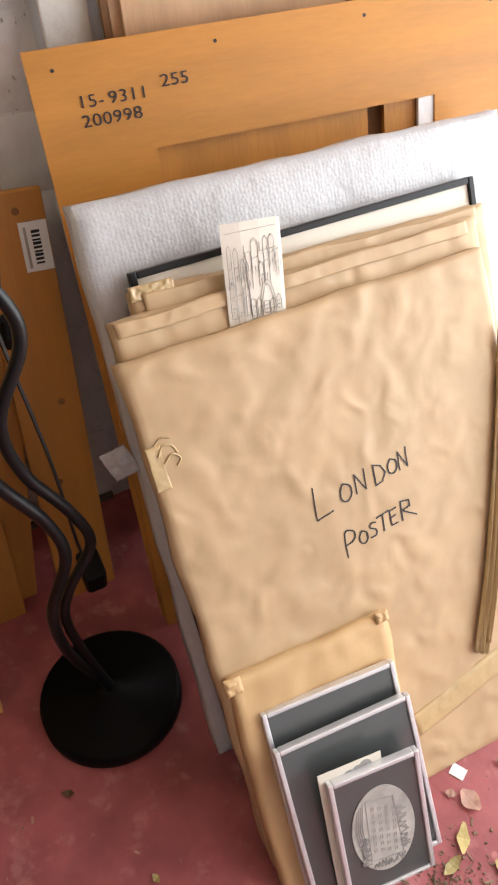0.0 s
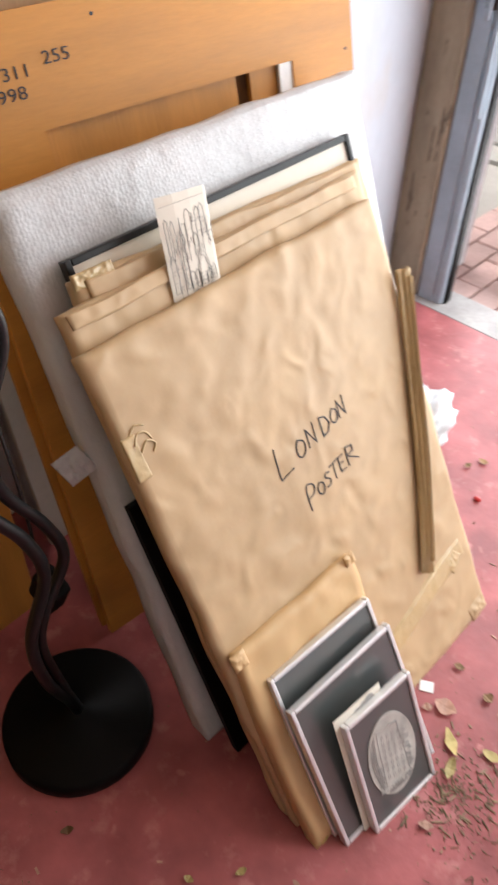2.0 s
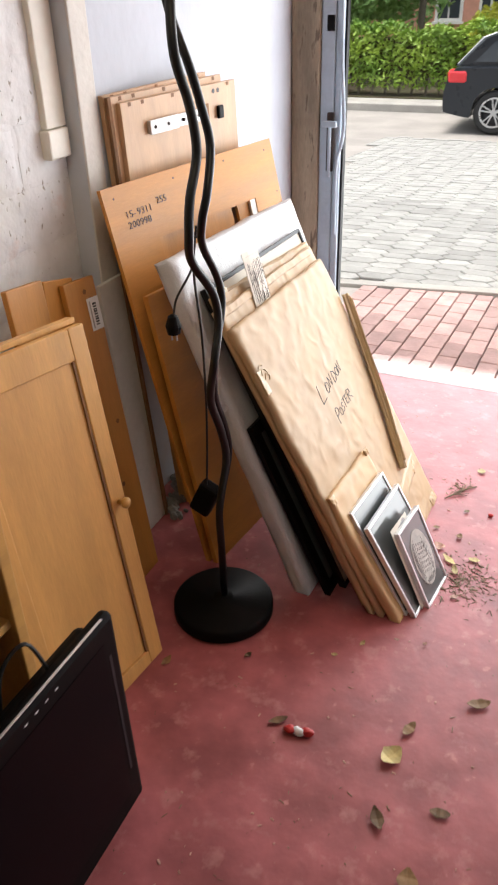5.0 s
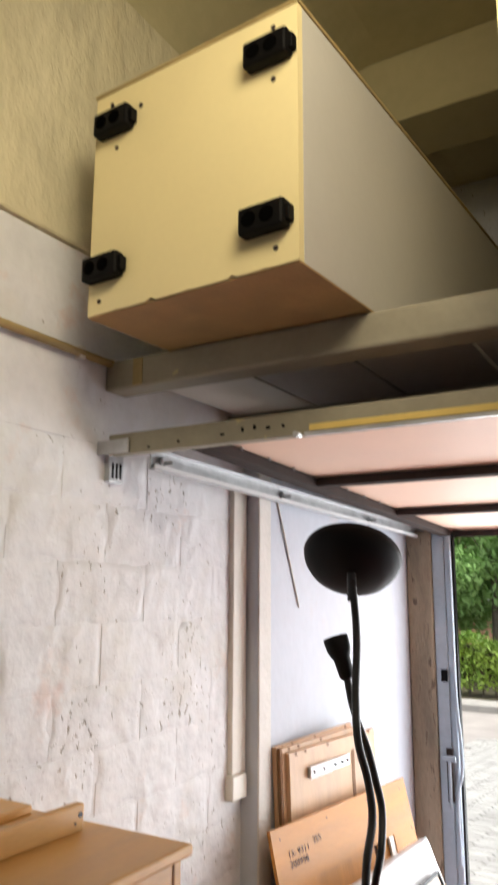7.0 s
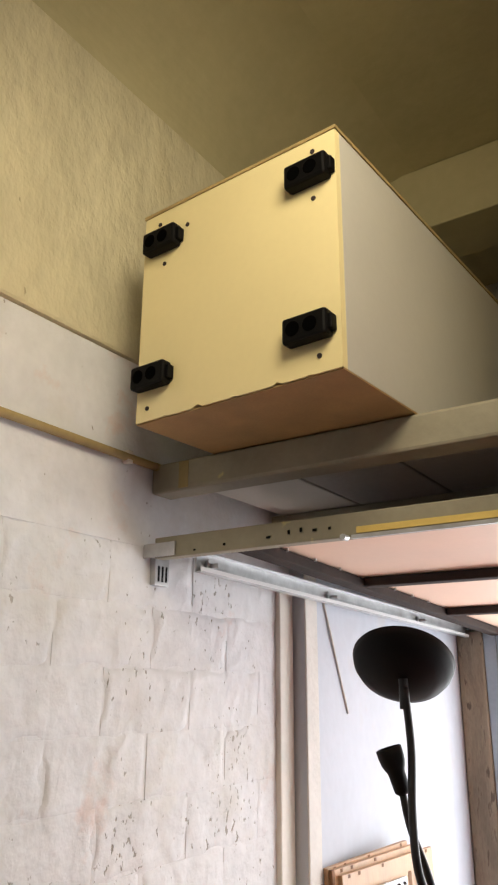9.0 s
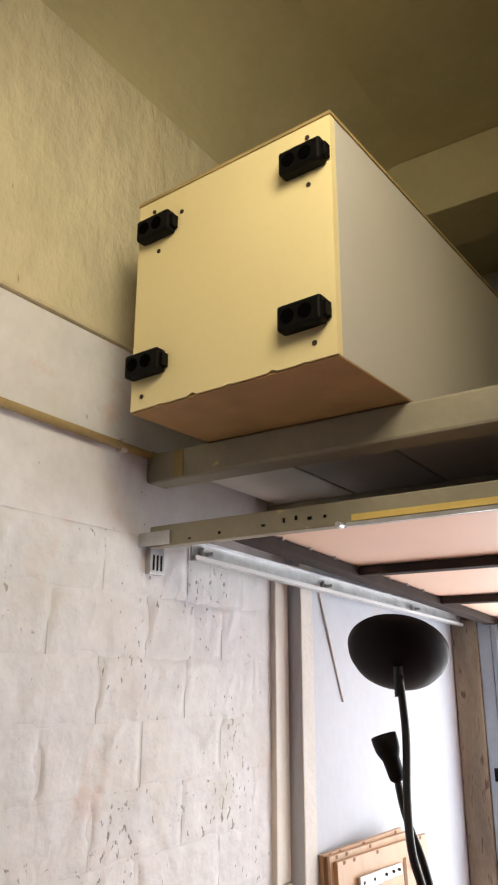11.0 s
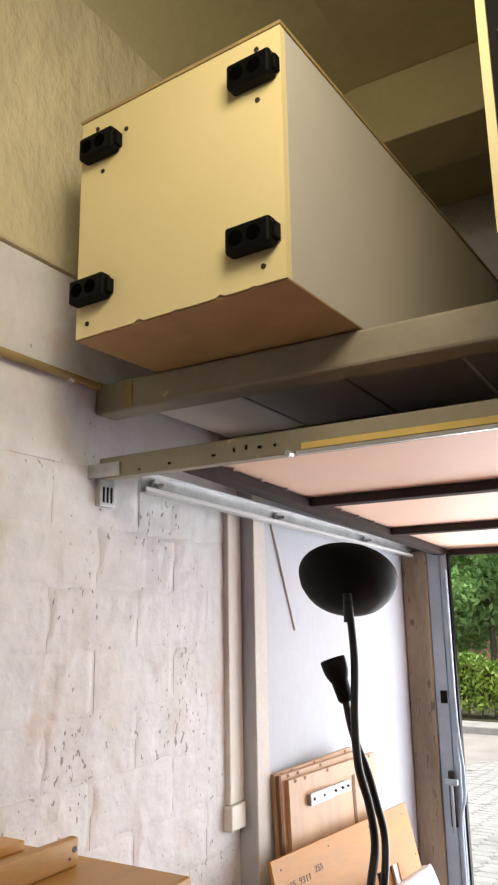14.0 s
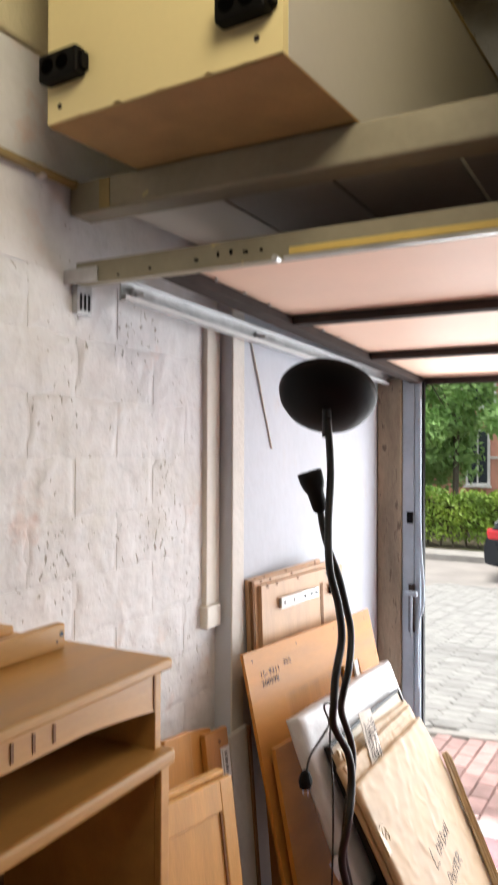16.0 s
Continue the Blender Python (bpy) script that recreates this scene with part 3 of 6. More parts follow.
bx = thing("storage_cabinet", pose(0.18, -0.805, 2.411, 0, 0, -3.5), "cream cabinet laid on its back with four black feet", "cabinet")
W_, L_, H_ = 0.545, 1.75, 0.545
bm = bmesh.new()
nick = lambda x: 0.0012 * abs(noise.noise(Vector((x * 60, 2, 5)))) + sum(d * max(0.0, 1 - abs(x - c) / w) for c, w, d in ((0.185, 0.014, 0.007), (0.285, 0.010, 0.003), (0.395, 0.012, 0.006), (0.47, 0.008, 0.003), (0.09, 0.009, 0.003)))
foot_line = [W_ * k / 90 for k in range(91)]
ring = [(x, nick(x)) for x in foot_line] + [(W_, H_ - 0.008), (0.0, H_ - 0.008)]
fore, aft = [[bm.verts.new((x, y, z)) for x, z in ring] for y in (0.0, 0.018)]
for k in range(len(ring)):
    q = (k + 1) % len(ring)
    bm.faces.new((fore[k], fore[q], aft[q], aft[k]))
bm.faces.new(fore[::-1])
bm.faces.new(aft)
part("end_panel", bm, "cream", bx, "cream melamine end panel with a chipped lower edge")
part("side_panel", box((W_ - 0.018, 0.0185, 0.0005), (W_, L_, H_ - 0.008), 0.001), "white_mel", bx)
part("side_panel", box((0, 0.0185, 0.0005), (0.018, L_, H_ - 0.008)), "white_mel", bx)
part("bottom_panel", box((0.0, 0.004, -0.003), (W_ - 0.0005, L_, 0.0002)), "chip", bx, "raw brown chipboard underside")
part("top_panel", box((-0.003, -0.003, H_ - 0.0078), (W_ + 0.003, L_, H_)), "pipe", bx)
part("back_panel", box((0.0185, L_ - 0.015, 0.013), (W_ - 0.0185, L_, H_ - 0.009)), "white_mel", bx)
for x, z in ((0.052, 0.098), (0.068, 0.445), (0.474, 0.092), (0.482, 0.445)):
    ft = part("foot", box((x - 0.047, -0.031, z - 0.0275), (x + 0.054, 0.0, z + 0.0275), 0.006), "black_matt", bx, "black plastic foot with two holes")
    for dx in (-0.021, 0.019):
        # flat near-black discs hold the shade of the foot's two holes
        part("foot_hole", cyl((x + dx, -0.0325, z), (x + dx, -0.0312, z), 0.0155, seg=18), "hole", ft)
    part("foot_tab", box((x + 0.044, -0.02, z - 0.016), (x + 0.062, -0.001, z + 0.016), 0.002), "black_matt", ft)
for x, z in ((0.035, 0.03), (0.495, 0.035), (0.05, 0.505), (0.49, 0.505), (0.14, 0.47), (0.07, 0.39), (0.49, 0.39)):
    part("screw", cyl((x, -0.002, z), (x, 0.0, z), 0.0055, seg=10), "door_frame", bx)
b2 = thing("open_cabinet", pose(1.087, -0.80, 2.411), "pale cabinet with a black sheet across its open front", "cabinet")
part("side_panel", box((0, 0, 0), (0.016, 1.2, 0.9)), "cream", b2)
part("side_panel", box((0.60, 0, 0), (0.616, 1.2, 0.9)), "cream", b2)
part("bottom_panel", box((0.0165, 0.0, 0), (0.5995, 1.2, 0.016)), "cream", b2)
part("top_panel", box((0.0165, 0.0, 0.884), (0.5995, 1.2, 0.9)), "cream", b2)
part("front_panel", box((0.0165, 0.004, 0.0165), (0.5995, 0.012, 0.12)), "cream", b2)
# black sheet stands for the shaded inside of the open cabinet
part("dark_panel", box((0.0165, 0.006, 0.122), (0.5995, 0.016, 0.883)), "black_matt", b2, "black sheet for the shaded inside, behind steel hinges")
for z in (0.28, 0.36):
    part("hinge", cyl((0.035, 0.0, z), (0.075, 0.0, z + 0.01), 0.008, seg=10), "zinc", b2)

# ---- pictures and boards leaning on the wall
def wrapped(name, bottom, top, w, d, yaw, mat, label, amp, size, seed, group="", rnd=0.006, nu=72, nv=96, bulge=0.0):
    h = (Vector(top) - Vector(bottom)).length
    th = thing(name, lean(bottom, top, yaw), label, "parcel", group)
    part("wrapping", crumpled(w, h, d, nu, nv, amp, size, seed, rnd, bulge), mat, th, smooth=True)
    return th, h


pk1, H1 = wrapped("wrapped_poster", (0.98, 0.05, 0.0), (0.52, 0.063, 0.814), 0.652, 0.020, 0.0, "kraft", "large poster wrapped in kraft paper marked in black pen", 0.0035, 8.0, 3, "wrapped pictures")
pk2, H2 = wrapped("wrapped_picture", (0.953, 0.052, 0.0), (0.472, 0.074, 0.85), 0.655, 0.020, 0.0, "kraft", "framed picture wrapped in creased kraft paper", 0.004, 9.0, 11, "wrapped pictures")
pk3, H3 = wrapped("wrapped_picture", (0.925, 0.075, 0.0), (0.440, 0.122, 0.868), 0.645, 0.020, 0.0, "kraft", "picture loosely wrapped in torn kraft paper", 0.008, 10.0, 23, "wrapped pictures")
pkb, HB = wrapped("bubble_wrapped_picture", (0.757, 0.05, 0.0), (0.336, 0.084, 0.968), 0.765, 0.05, 2.0, "bubble", "large framed picture in clear bubble wrap", 0.0022, 14.0, 5, rnd=0.012)
pks, HS = wrapped("small_wrapped_picture", (1.03, 0.045, 0.0), (0.795, 0.069, 0.357), 0.30, 0.03, 1.0, "kraft_b", "small picture wrapped in smooth tan paper", 0.005, 10.0, 31, "wrapped pictures", nu=30, nv=36)

fr = thing("black_picture_frame", lean((0.838, 0.125, 0), (0.407, 0.137, 0.878), 2.2), "thin black picture frame with an ivory mount", "picture frame")
FW, FH = 0.618, 0.979
for lo, hi in (((0, 0, -0.02), (0.011, FH, 0)), ((FW - 0.011, 0, -0.02), (FW, FH, 0)), ((0.0113, 0, -0.02), (FW - 0.0113, 0.011, 0)), ((0.0113, FH - 0.011, -0.02), (FW - 0.0113, FH, 0))):
    part("rail", box(lo, hi, 0.002), "black", fr)
part("mount", box((0.0113, 0.0113, -0.014), (FW - 0.0113, FH - 0.0113, -0.006)), "card", fr, "ivory card mount")
pr = part("print", box((0.05, 0.10, -0.0058), (FW - 0.05, FH - 0.085, -0.0045)), "purple", fr, "mauve floral print")

lowf = thing("low_black_frame", lean((0.806, 0.075, 0.0), (0.557, 0.08, 0.52), 2.0), "low black picture frame behind the wrapped pictures", "picture frame")
LW, LHT = 0.5, 0.5765
for lo, hi in (((0, 0, -0.017), (0.035, LHT, 0)), ((LW - 0.035, 0, -0.017), (LW, LHT, 0)), ((0.0353, 0, -0.017), (LW - 0.0353, 0.035, 0)), ((0.0353, LHT - 0.035, -0.017), (LW - 0.0353, LHT, 0))):
    part("rail", box(lo, hi, 0.002), "black_matt", lowf)
part("mount", box((0.0353, 0.0353, -0.012), (LW - 0.0353, LHT - 0.0353, -0.004)), "mat", lowf, "dark grey-green mount")

BD = thing("stencilled_board", lean((0.402, 0.073, 0.0), (0.130, 0.110, 1.118), 7.45), "orange plywood panel with stencilled numbers and a cut-out", "board")
BW, BH = 0.85, 1.150


def holed(w, h, hole, d):
    xs, ys = (0, hole[0], hole[2], w), (0, hole[1], hole[3], h)
    bm = bmesh.new()
    g = [[[bm.verts.new((x, y, z)) for x in xs] for y in ys] for z in (-d, 0)]
    for j in range(3):
        for i in range(3):
            if i == 1 and j == 1:
                continue
            for k in (0, 1):
                q = (g[k][j][i], g[k][j][i + 1], g[k][j + 1][i + 1], g[k][j + 1][i])
                bm.faces.new(q if k else q[::-1])
    ring = lambda k, pts: [g[k][j][i] for j, i in pts]
    outer = [(0, 0), (0, 1), (0, 2), (0, 3), (1, 3), (2, 3), (3, 3), (3, 2), (3, 1), (3, 0), (2, 0), (1, 0)]
    inner = [(1, 1), (1, 2), (2, 2), (2, 1)]
    for pts in (outer, inner):
        a, b = ring(0, pts), ring(1, pts)
        for k in range(len(pts)):
            n = (k + 1) % len(pts)
            bm.faces.new((a[k], a[n], b[n], b[k]))
    return bm


part("panel", holed(BW, BH, (0.178, 0.45, 0.692, 0.985), 0.012), "oak", BD)
# dark board added behind the cut-out in place of the gap's shade
part("backing_board", box((0.10, 0.30, -0.048), (0.76, 1.08, -0.036)), "raw_wood_and_shade", BD)
part("inner_panel", box((0.14, 0.40, -0.026), (0.566, 1.05, -0.0145)), "oak_v", BD)
part("inner_rail", box((0.598, 0.40, -0.024), (0.660, 1.05, -0.0135)), "oak_v", BD)
# white strip stands in for the lit wall behind the slit
part("white_strip", box((0.661, 0.46, -0.011), (0.6915, 0.9845, -0.003)), "white", BD)
for x, y in ((0.04, 1.12), (0.30, 1.125), (0.56, 1.127), (0.80, 1.12), (0.83, 0.98)):
    part("screw_hole", cyl((x, y, 0.0), (x, y, 0.0008), 0.003, seg=8), "ink", BD)
# stencil and pen writing
def stencil(text, x, y, size, step):
    for k, ch in enumerate(text):
        text_mesh(ch, size, "ink", "stencil_digit", BD, pose(x + step * k, y, 0.0012) @ Matrix.Diagonal((1.2, 1, 1, 1)), thick=-0.0001)


stencil("15-9311", 0.066, 1.062, 0.026, 0.0164)
stencil("255", 0.202, 1.073, 0.026, 0.0160)
stencil("200998", 0.067, 1.034, 0.026, 0.0166)


def rounded(pts, steps=5):
    """The same run of points as a smooth curve."""
    out = []
    for i in range(len(pts) - 1):
        p0, p1, p2, p3 = pts[max(i - 1, 0)], pts[i], pts[i + 1], pts[min(i + 2, len(pts) - 1)]
        for k in range(steps):
            u = k / steps
            out.append(tuple(0.5 * (2 * b + (c - a) * u + (2 * a - 5 * b + 4 * c - d) * u * u + (3 * b - a - 3 * c + d) * u ** 3) for a, b, c, d in zip(p0, p1, p2, p3)))
    return out + [pts[-1]]


def pen_letter(ch, x, y, s, h):
    """One hand-drawn capital: its strokes on a unit box, sheared by hand."""
    shapes = {
        "L": [[(0.1, 1), (0, 0), (0.75, 0.12)]],
        "O": [[(0.35, 0.95), (0.08, 0.6), (0.12, 0.15), (0.45, 0.02), (0.75, 0.3), (0.72, 0.75), (0.35, 0.95)]],
        "N": [[(0, 0), (0.05, 0.95), (0.62, 0.05), (0.7, 1.05)]],
        "D": [[(0.05, 0), (0.1, 1), (0.55, 0.85), (0.78, 0.45), (0.5, 0.08), (0.05, 0)]],
        "P": [[(0.05, -0.15), (0.15, 1), (0.6, 0.98), (0.7, 0.7), (0.5, 0.5), (0.1, 0.42)]],
        "S": [[(0.65, 0.9), (0.3, 0.97), (0.12, 0.72), (0.58, 0.42), (0.5, 0.08), (0.05, 0.05)]],
        "T": [[(0.35, 0), (0.4, 0.95)], [(0, 0.9), (0.85, 1.02)]],
        "E": [[(0.7, 0.98), (0.1, 0.92), (0.08, 0.03), (0.65, 0.06)], [(0.1, 0.5), (0.55, 0.55)]],
        "R": [[(0.05, 0), (0.12, 0.98), (0.6, 0.9), (0.6, 0.6), (0.12, 0.5), (0.9, 0.02)]],
    }
    runs = [[(x + s * a, y + h * b) for a, b in run] for run in shapes[ch]]
    return [rounded(run) if ch in "OSP" else run for run in runs]


PAPER1 = lambda x, y: paper_relief(x, y, 0.652, H1, 0.0035, 8.0, 3, 0.006)
for k, (ch, x, y, s, h) in enumerate((("L", 0.240, 0.592, 0.042, 0.058), ("O", 0.288, 0.604, 0.03, 0.034), ("N", 0.320, 0.610, 0.03, 0.036), ("D", 0.356, 0.611, 0.03, 0.036), ("O", 0.384, 0.619, 0.026, 0.028), ("N", 0.408, 0.620, 0.026, 0.034),
                                     ("P", 0.276, 0.514, 0.034, 0.038), ("O", 0.305, 0.520, 0.022, 0.025), ("S", 0.326, 0.524, 0.024, 0.027), ("T", 0.345, 0.526, 0.03, 0.032), ("E", 0.370, 0.529, 0.022, 0.030), ("R", 0.392, 0.530, 0.034, 0.036))):
    part("pen_letter", strokes(pen_letter(ch, x, y, s, h), 0.0011 if ch in "LN" else 0.0013, 0.0006, PAPER1), "ink", pk1)
for k, run in enumerate((((0.020, 0.788), (0.030, 0.801), (0.044, 0.798), (0.050, 0.785)), ((0.026, 0.775), (0.040, 0.786), (0.052, 0.776), (0.044, 0.766)), ((0.018, 0.806), (0.032, 0.814), (0.046, 0.809)))):
    part("tape_curl", tube([(x, y, PAPER1(x, y) + 0.0006 + 0.0006 * k) for x, y in rounded(list(run))], 0.0019 - 0.0003 * k, 6), "tape", pk1, "crinkled brown tape", smooth=True)
part("tape_end", crumpled(0.024, 0.07, 0.006, 14, 30, 0.0015, 26, 4, 0.001), "tape", pk1, "crinkled brown tape", smooth=True).matrix_basis = pose(0.003, 0.735, 0.0008 + PAPER1(0.015, 0.77))
part("tape_band", crumpled(0.30, 0.052, 0.006, 50, 10, 0.002, 12, 8, 0.003), "tape", pk1, "brown tape band", smooth=True).matrix_basis = pose(0.335, 0.105, 0.003, 0, 0, 12)
part("tape_curl", crumpled(0.045, 0.028, 0.003, 24, 16, 0.004, 40, 14, 0.002), "tape", pk1, smooth=True).matrix_basis = pose(0.575, 0.15, 0.004, 0, 0, 40)
part("paper_corner", crumpled(0.06, 0.04, 0.006, 20, 16, 0.006, 30, 51, 0.003), "kraft", pk1, smooth=True).matrix_basis = pose(0.59, 0.0, 0.003, 0, 0, 8)
part("torn_tape", crumpled(0.07, 0.022, 0.004, 40, 14, 0.007, 40, 61, 0.002), "tape", pk3, smooth=True).matrix_basis = pose(0.0, H3 - 0.014, 0.004)
part("paper_fold", crumpled(0.60, 0.03, 0.008, 110, 12, 0.003, 16, 71, 0.001), "kraft", pk3, smooth=True).matrix_basis = pose(0.02, H3 - 0.035, 0.006)
part("paper_fold", crumpled(0.62, 0.022, 0.008, 110, 10, 0.003, 16, 73, 0.001), "kraft", pk2, smooth=True).matrix_basis = pose(0.01, H2 - 0.024, 0.005)
part("corner_fold", crumpled(0.03, 0.03, 0.006, 18, 18, 0.005, 40, 83, 0.003), "kraft_b", pks, smooth=True).matrix_basis = pose(-0.006, HS - 0.028, 0.004)
part("corner_fold", crumpled(0.025, 0.02, 0.006, 18, 18, 0.006, 40, 85, 0.003), "kraft_b", pks, smooth=True).matrix_basis = pose(0.278, HS - 0.012, 0.003)
part("wrap_flap", crumpled(0.05, 0.055, 0.003, 16, 16, 0.010, 30, 91, 0.002), "bubble", pkb, "loose flap of bubble wrap", smooth=True).matrix_basis = pose(-0.038, 0.615, -0.03, 0, -25, 20)

strip = thing("folded_paper_strip", lean((0.874, 0.530, 0.19), (0.594, 0.712, 0.685), 0), "long folded strip of brown wrapping paper", "paper")


def pleated(w, h, nu, nv):
    """A bundle of long paper pleats, flared at the top."""
    bm = bmesh.new()
    rows = []
    for j in range(nv + 1):
        v = j / nv
        k = 1.0 + 0.35 * max(0.0, v - 0.8) / 0.2 - 0.12 * math.sin(math.pi * v)
        row = []
        for i in range(nu + 1):
            u = i / nu - 0.5
            z = 0.0022 * math.sin(u * 24 + 1.5 * noise.noise(Vector((v * 3, 0, 1)))) + 0.004 * noise.noise(Vector((u * 14, v * 2.2, 4))) + 0.012 * math.cos(u * 3.0)
            row.append(bm.verts.new((w * (0.5 + u * k) + 0.014 * math.sin(math.pi * v) * (1 - v), h * v + 0.006 * (j == nv) * noise.noise(Vector((u * 8, 3, 3))), z)))
        rows.append(row)
    for a, b in zip(rows, rows[1:]):
        for i in range(nu):
            bm.faces.new((a[i], a[i + 1], b[i + 1], b[i]))
    ret = bmesh.ops.extrude_face_region(bm, geom=list(bm.faces))
    bmesh.ops.translate(bm, verts=[q for q in ret["geom"] if isinstance(q, bmesh.types.BMVert)], vec=(0, 0, -0.004))
    return bm


part("pleated_sheet", pleated(0.030, 0.60, 40, 60), "tape", strip, smooth=True).matrix_basis = pose(0, 0, 0.008)
part("inner_fold", pleated(0.015, 0.56, 24, 50), "tape", strip, smooth=True).matrix_basis = pose(0.010, 0.025, 0.014)

# printed leaflet tucked behind the front parcel
lf = thing("printed_leaflet", lean((0.522, 0.246, 0.755), (0.455, 0.268, 0.942), 0), "folded cream leaflet printed with a line drawing of towers", "leaflet")
LH = 0.20
bm = bmesh.new()
ring = [(0.0, -0.003), (0.03, 0.001), (0.06, 0.0015), (0.09, 0.0), (0.097, -0.004), (0.09, -0.008), (0.05, -0.008), (0.005, -0.007)]
lo = [bm.verts.new((x, 0, z)) for x, z in ring]
hi = [bm.verts.new((x, LH - 0.003 * (k > 3), z)) for k, (x, z) in enumerate(ring)]
for k in range(8):
    bm.faces.new((lo[k], lo[(k + 1) % 8], hi[(k + 1) % 8], hi[k]))
bm.faces.new(lo[::-1])
bm.faces.new(hi)
part("sheet", bm, "paper", lf, smooth=False)
rnd = random.Random(5)
tw = [[(0.004, 0.186), (0.030, 0.187), (0.086, 0.189)], [(0.029, 0.06), (0.030, 0.125), (0.0285, 0.135), (0.033, 0.152), (0.038, 0.135), (0.0365, 0.125), (0.037, 0.06)], [(0.0285, 0.135), (0.038, 0.135)], [(0.033, 0.152), (0.033, 0.166)], [(0.052, 0.05), (0.053, 0.085), (0.058, 0.105), (0.065, 0.112), (0.072, 0.105), (0.077, 0.085), (0.078, 0.05)], [(0.055, 0.05), (0.056, 0.082), (0.0605, 0.099), (0.065, 0.105), (0.070, 0.099), (0.074, 0.082), (0.075, 0.05)]]
for k in range(8):
    x = 0.004 + 0.0108 * k
    w = 0.007 + 0.003 * rnd.random()
    top = 0.07 + 0.055 * rnd.random()
    base = 0.045 + 0.02 * rnd.random()
    tw.append([(x, base), (x, top), (x + w * 0.5, top + 0.006 * rnd.random()), (x + w, top), (x + w, base), (x, base)])
    for q in range(2):
        y = base + (top - base) * (0.3 + 0.35 * q)
        tw += [[(x, y), (x + w, y + 0.0015)], [(x + w * 0.4, y - 0.006), (x + w * 0.4, y - 0.003)]]
for k in range(7):
    cx, cy, r0 = 0.008 + 0.0125 * k, 0.012 + 0.025 * rnd.random(), 0.005 + 0.003 * rnd.random()
    tw.append([(cx + r0 * math.cos(q * 0.5), cy + 0.9 * r0 * math.sin(q * 0.5)) for q in range(7)] + [(cx - r0, cy - 0.01)])
for k in range(26):
    x, y = 0.005 + 0.082 * rnd.random(), 0.02 + 0.13 * rnd.random()
    tw.append([(x, y), (x + 0.0012, y + 0.0004)])
for k in range(9):
    x, y = 0.005 + 0.0098 * k, 0.10 + 0.03 * rnd.random()
    w, top = 0.006 + 0.005 * rnd.random(), y + 0.025 + 0.035 * rnd.random()
    tw += [[(x, y), (x, top), (x + w / 2, top + 0.008 * rnd.random()), (x + w, top), (x + w, y)], [(x, (y + top) / 2), (x + w, (y + top) / 2 + 0.002)], [(x + w * 0.5, y + 0.004), (x + w * 0.5, y + 0.012)]]
tw += [[(0.055, 0.155), (0.086, 0.157)], [(0.058, 0.155), (0.058, 0.168)], [(0.07, 0.156), (0.07, 0.160)]]
part("line_drawing", strokes(tw, 0.00015, 0.0016), "ink", lf)


# small aluminium photo frames
def photo_frame(bottom, top, w, yaw, label, inset=0.009):
    h = (Vector(top) - Vector(bottom)).length
    th = thing("photo_frame", lean(bottom, top, yaw), label, "photo frame", "small photo frames")
    d = 0.016
    for lo, hi in (((0, 0, -d), (inset, h, 0)), ((w - inset, 0, -d), (w, h, 0)), ((inset + 0.0003, 0, -d), (w - inset - 0.0003, inset, 0)), ((inset + 0.0003, h - inset, -d), (w - inset - 0.0003, h, 0))):
        part("rail", box(lo, hi, 0.0022), "silver", th)
    part("mount", box((inset + 0.0003, inset + 0.0003, -d + 0.002), (w - inset - 0.0003, h - inset - 0.0003, -0.004)), "mat", th, "dark grey mount behind glass")
    return th, h


f1, h1 = photo_frame((1.035, 0.083, 0.0), (0.847, 0.103, 0.298), 0.247, 4.0, "aluminium photo frame with a plain dark mount")
f2, h2 = photo_frame((1.062, 0.085, 0.0), (0.899, 0.098, 0.264), 0.252, 4.0, "aluminium photo frame with a blank grey mount")
f3, h3 = photo_frame((1.088, 0.138, 0.0), (0.972, 0.155, 0.226), 0.166, 5.5, "small aluminium photo frame with an oval print")
bm = bmesh.new()
bmesh.ops.create_cone(bm, cap_ends=True, segments=48, radius1=1, radius2=1, depth=1, matrix=Matrix.Translation((0.083, h3 / 2, -0.003)) @ Matrix.Diagonal((0.058, 0.088, 0.0015, 1)))
ov = part("oval_print", bm, "photo", f3, "faded oval print of a building")
facade = []
for j in range(7):
    for i in range(4):
        x, y = 0.060 + 0.0125 * i + 0.001 * j, 0.085 + 0.0145 * j - 0.004 * i
        facade += [[(x, y), (x, y + 0.007)], [(x + 0.004, y), (x + 0.004, y + 0.007)]]
facade += [[(0.052, 0.07), (0.058, 0.195)], [(0.112, 0.065), (0.108, 0.185)], [(0.058, 0.195), (0.108, 0.185)], [(0.05, 0.07), (0.115, 0.062)]]
part("print_detail", strokes(facade, 0.0007, -0.0022), "photo_dark", ov)
rnd = random.Random(9)
for cx, cy, rx, ry in ((0.119, 0.115, 0.010, 0.045), (0.044, 0.095, 0.009, 0.03), (0.085, 0.056, 0.03, 0.008)):
    run = [(cx + rx * rnd.uniform(-1, 1), cy + ry * (2 * q / 46 - 1) if ry > rx else cy + ry * rnd.uniform(-1, 1)) for q in range(47)]
    if rx > ry:
        run = [(cx + rx * (2 * q / 46 - 1), y) for q, (x, y) in enumerate(run)]
    part("printed_foliage", strokes([run], 0.0011, -0.0021), "photo_dark", ov)
bm = strokes([[(0.036 + 0.004 * k, 0.10 - 0.006 * k), (0.033 + 0.004 * k, 0.14), (0.040 + 0.004 * k, 0.18 + 0.004 * k)] for k in range(4)], 0.0007, -0.0021)
part("print_lines", bm, "photo_dark", ov)
cd = thing("loose_photo", lean((1.068, 0.128, 0.0), (0.951, 0.147, 0.235), 5.0), "small loose photo print standing between the frames", "photo print")
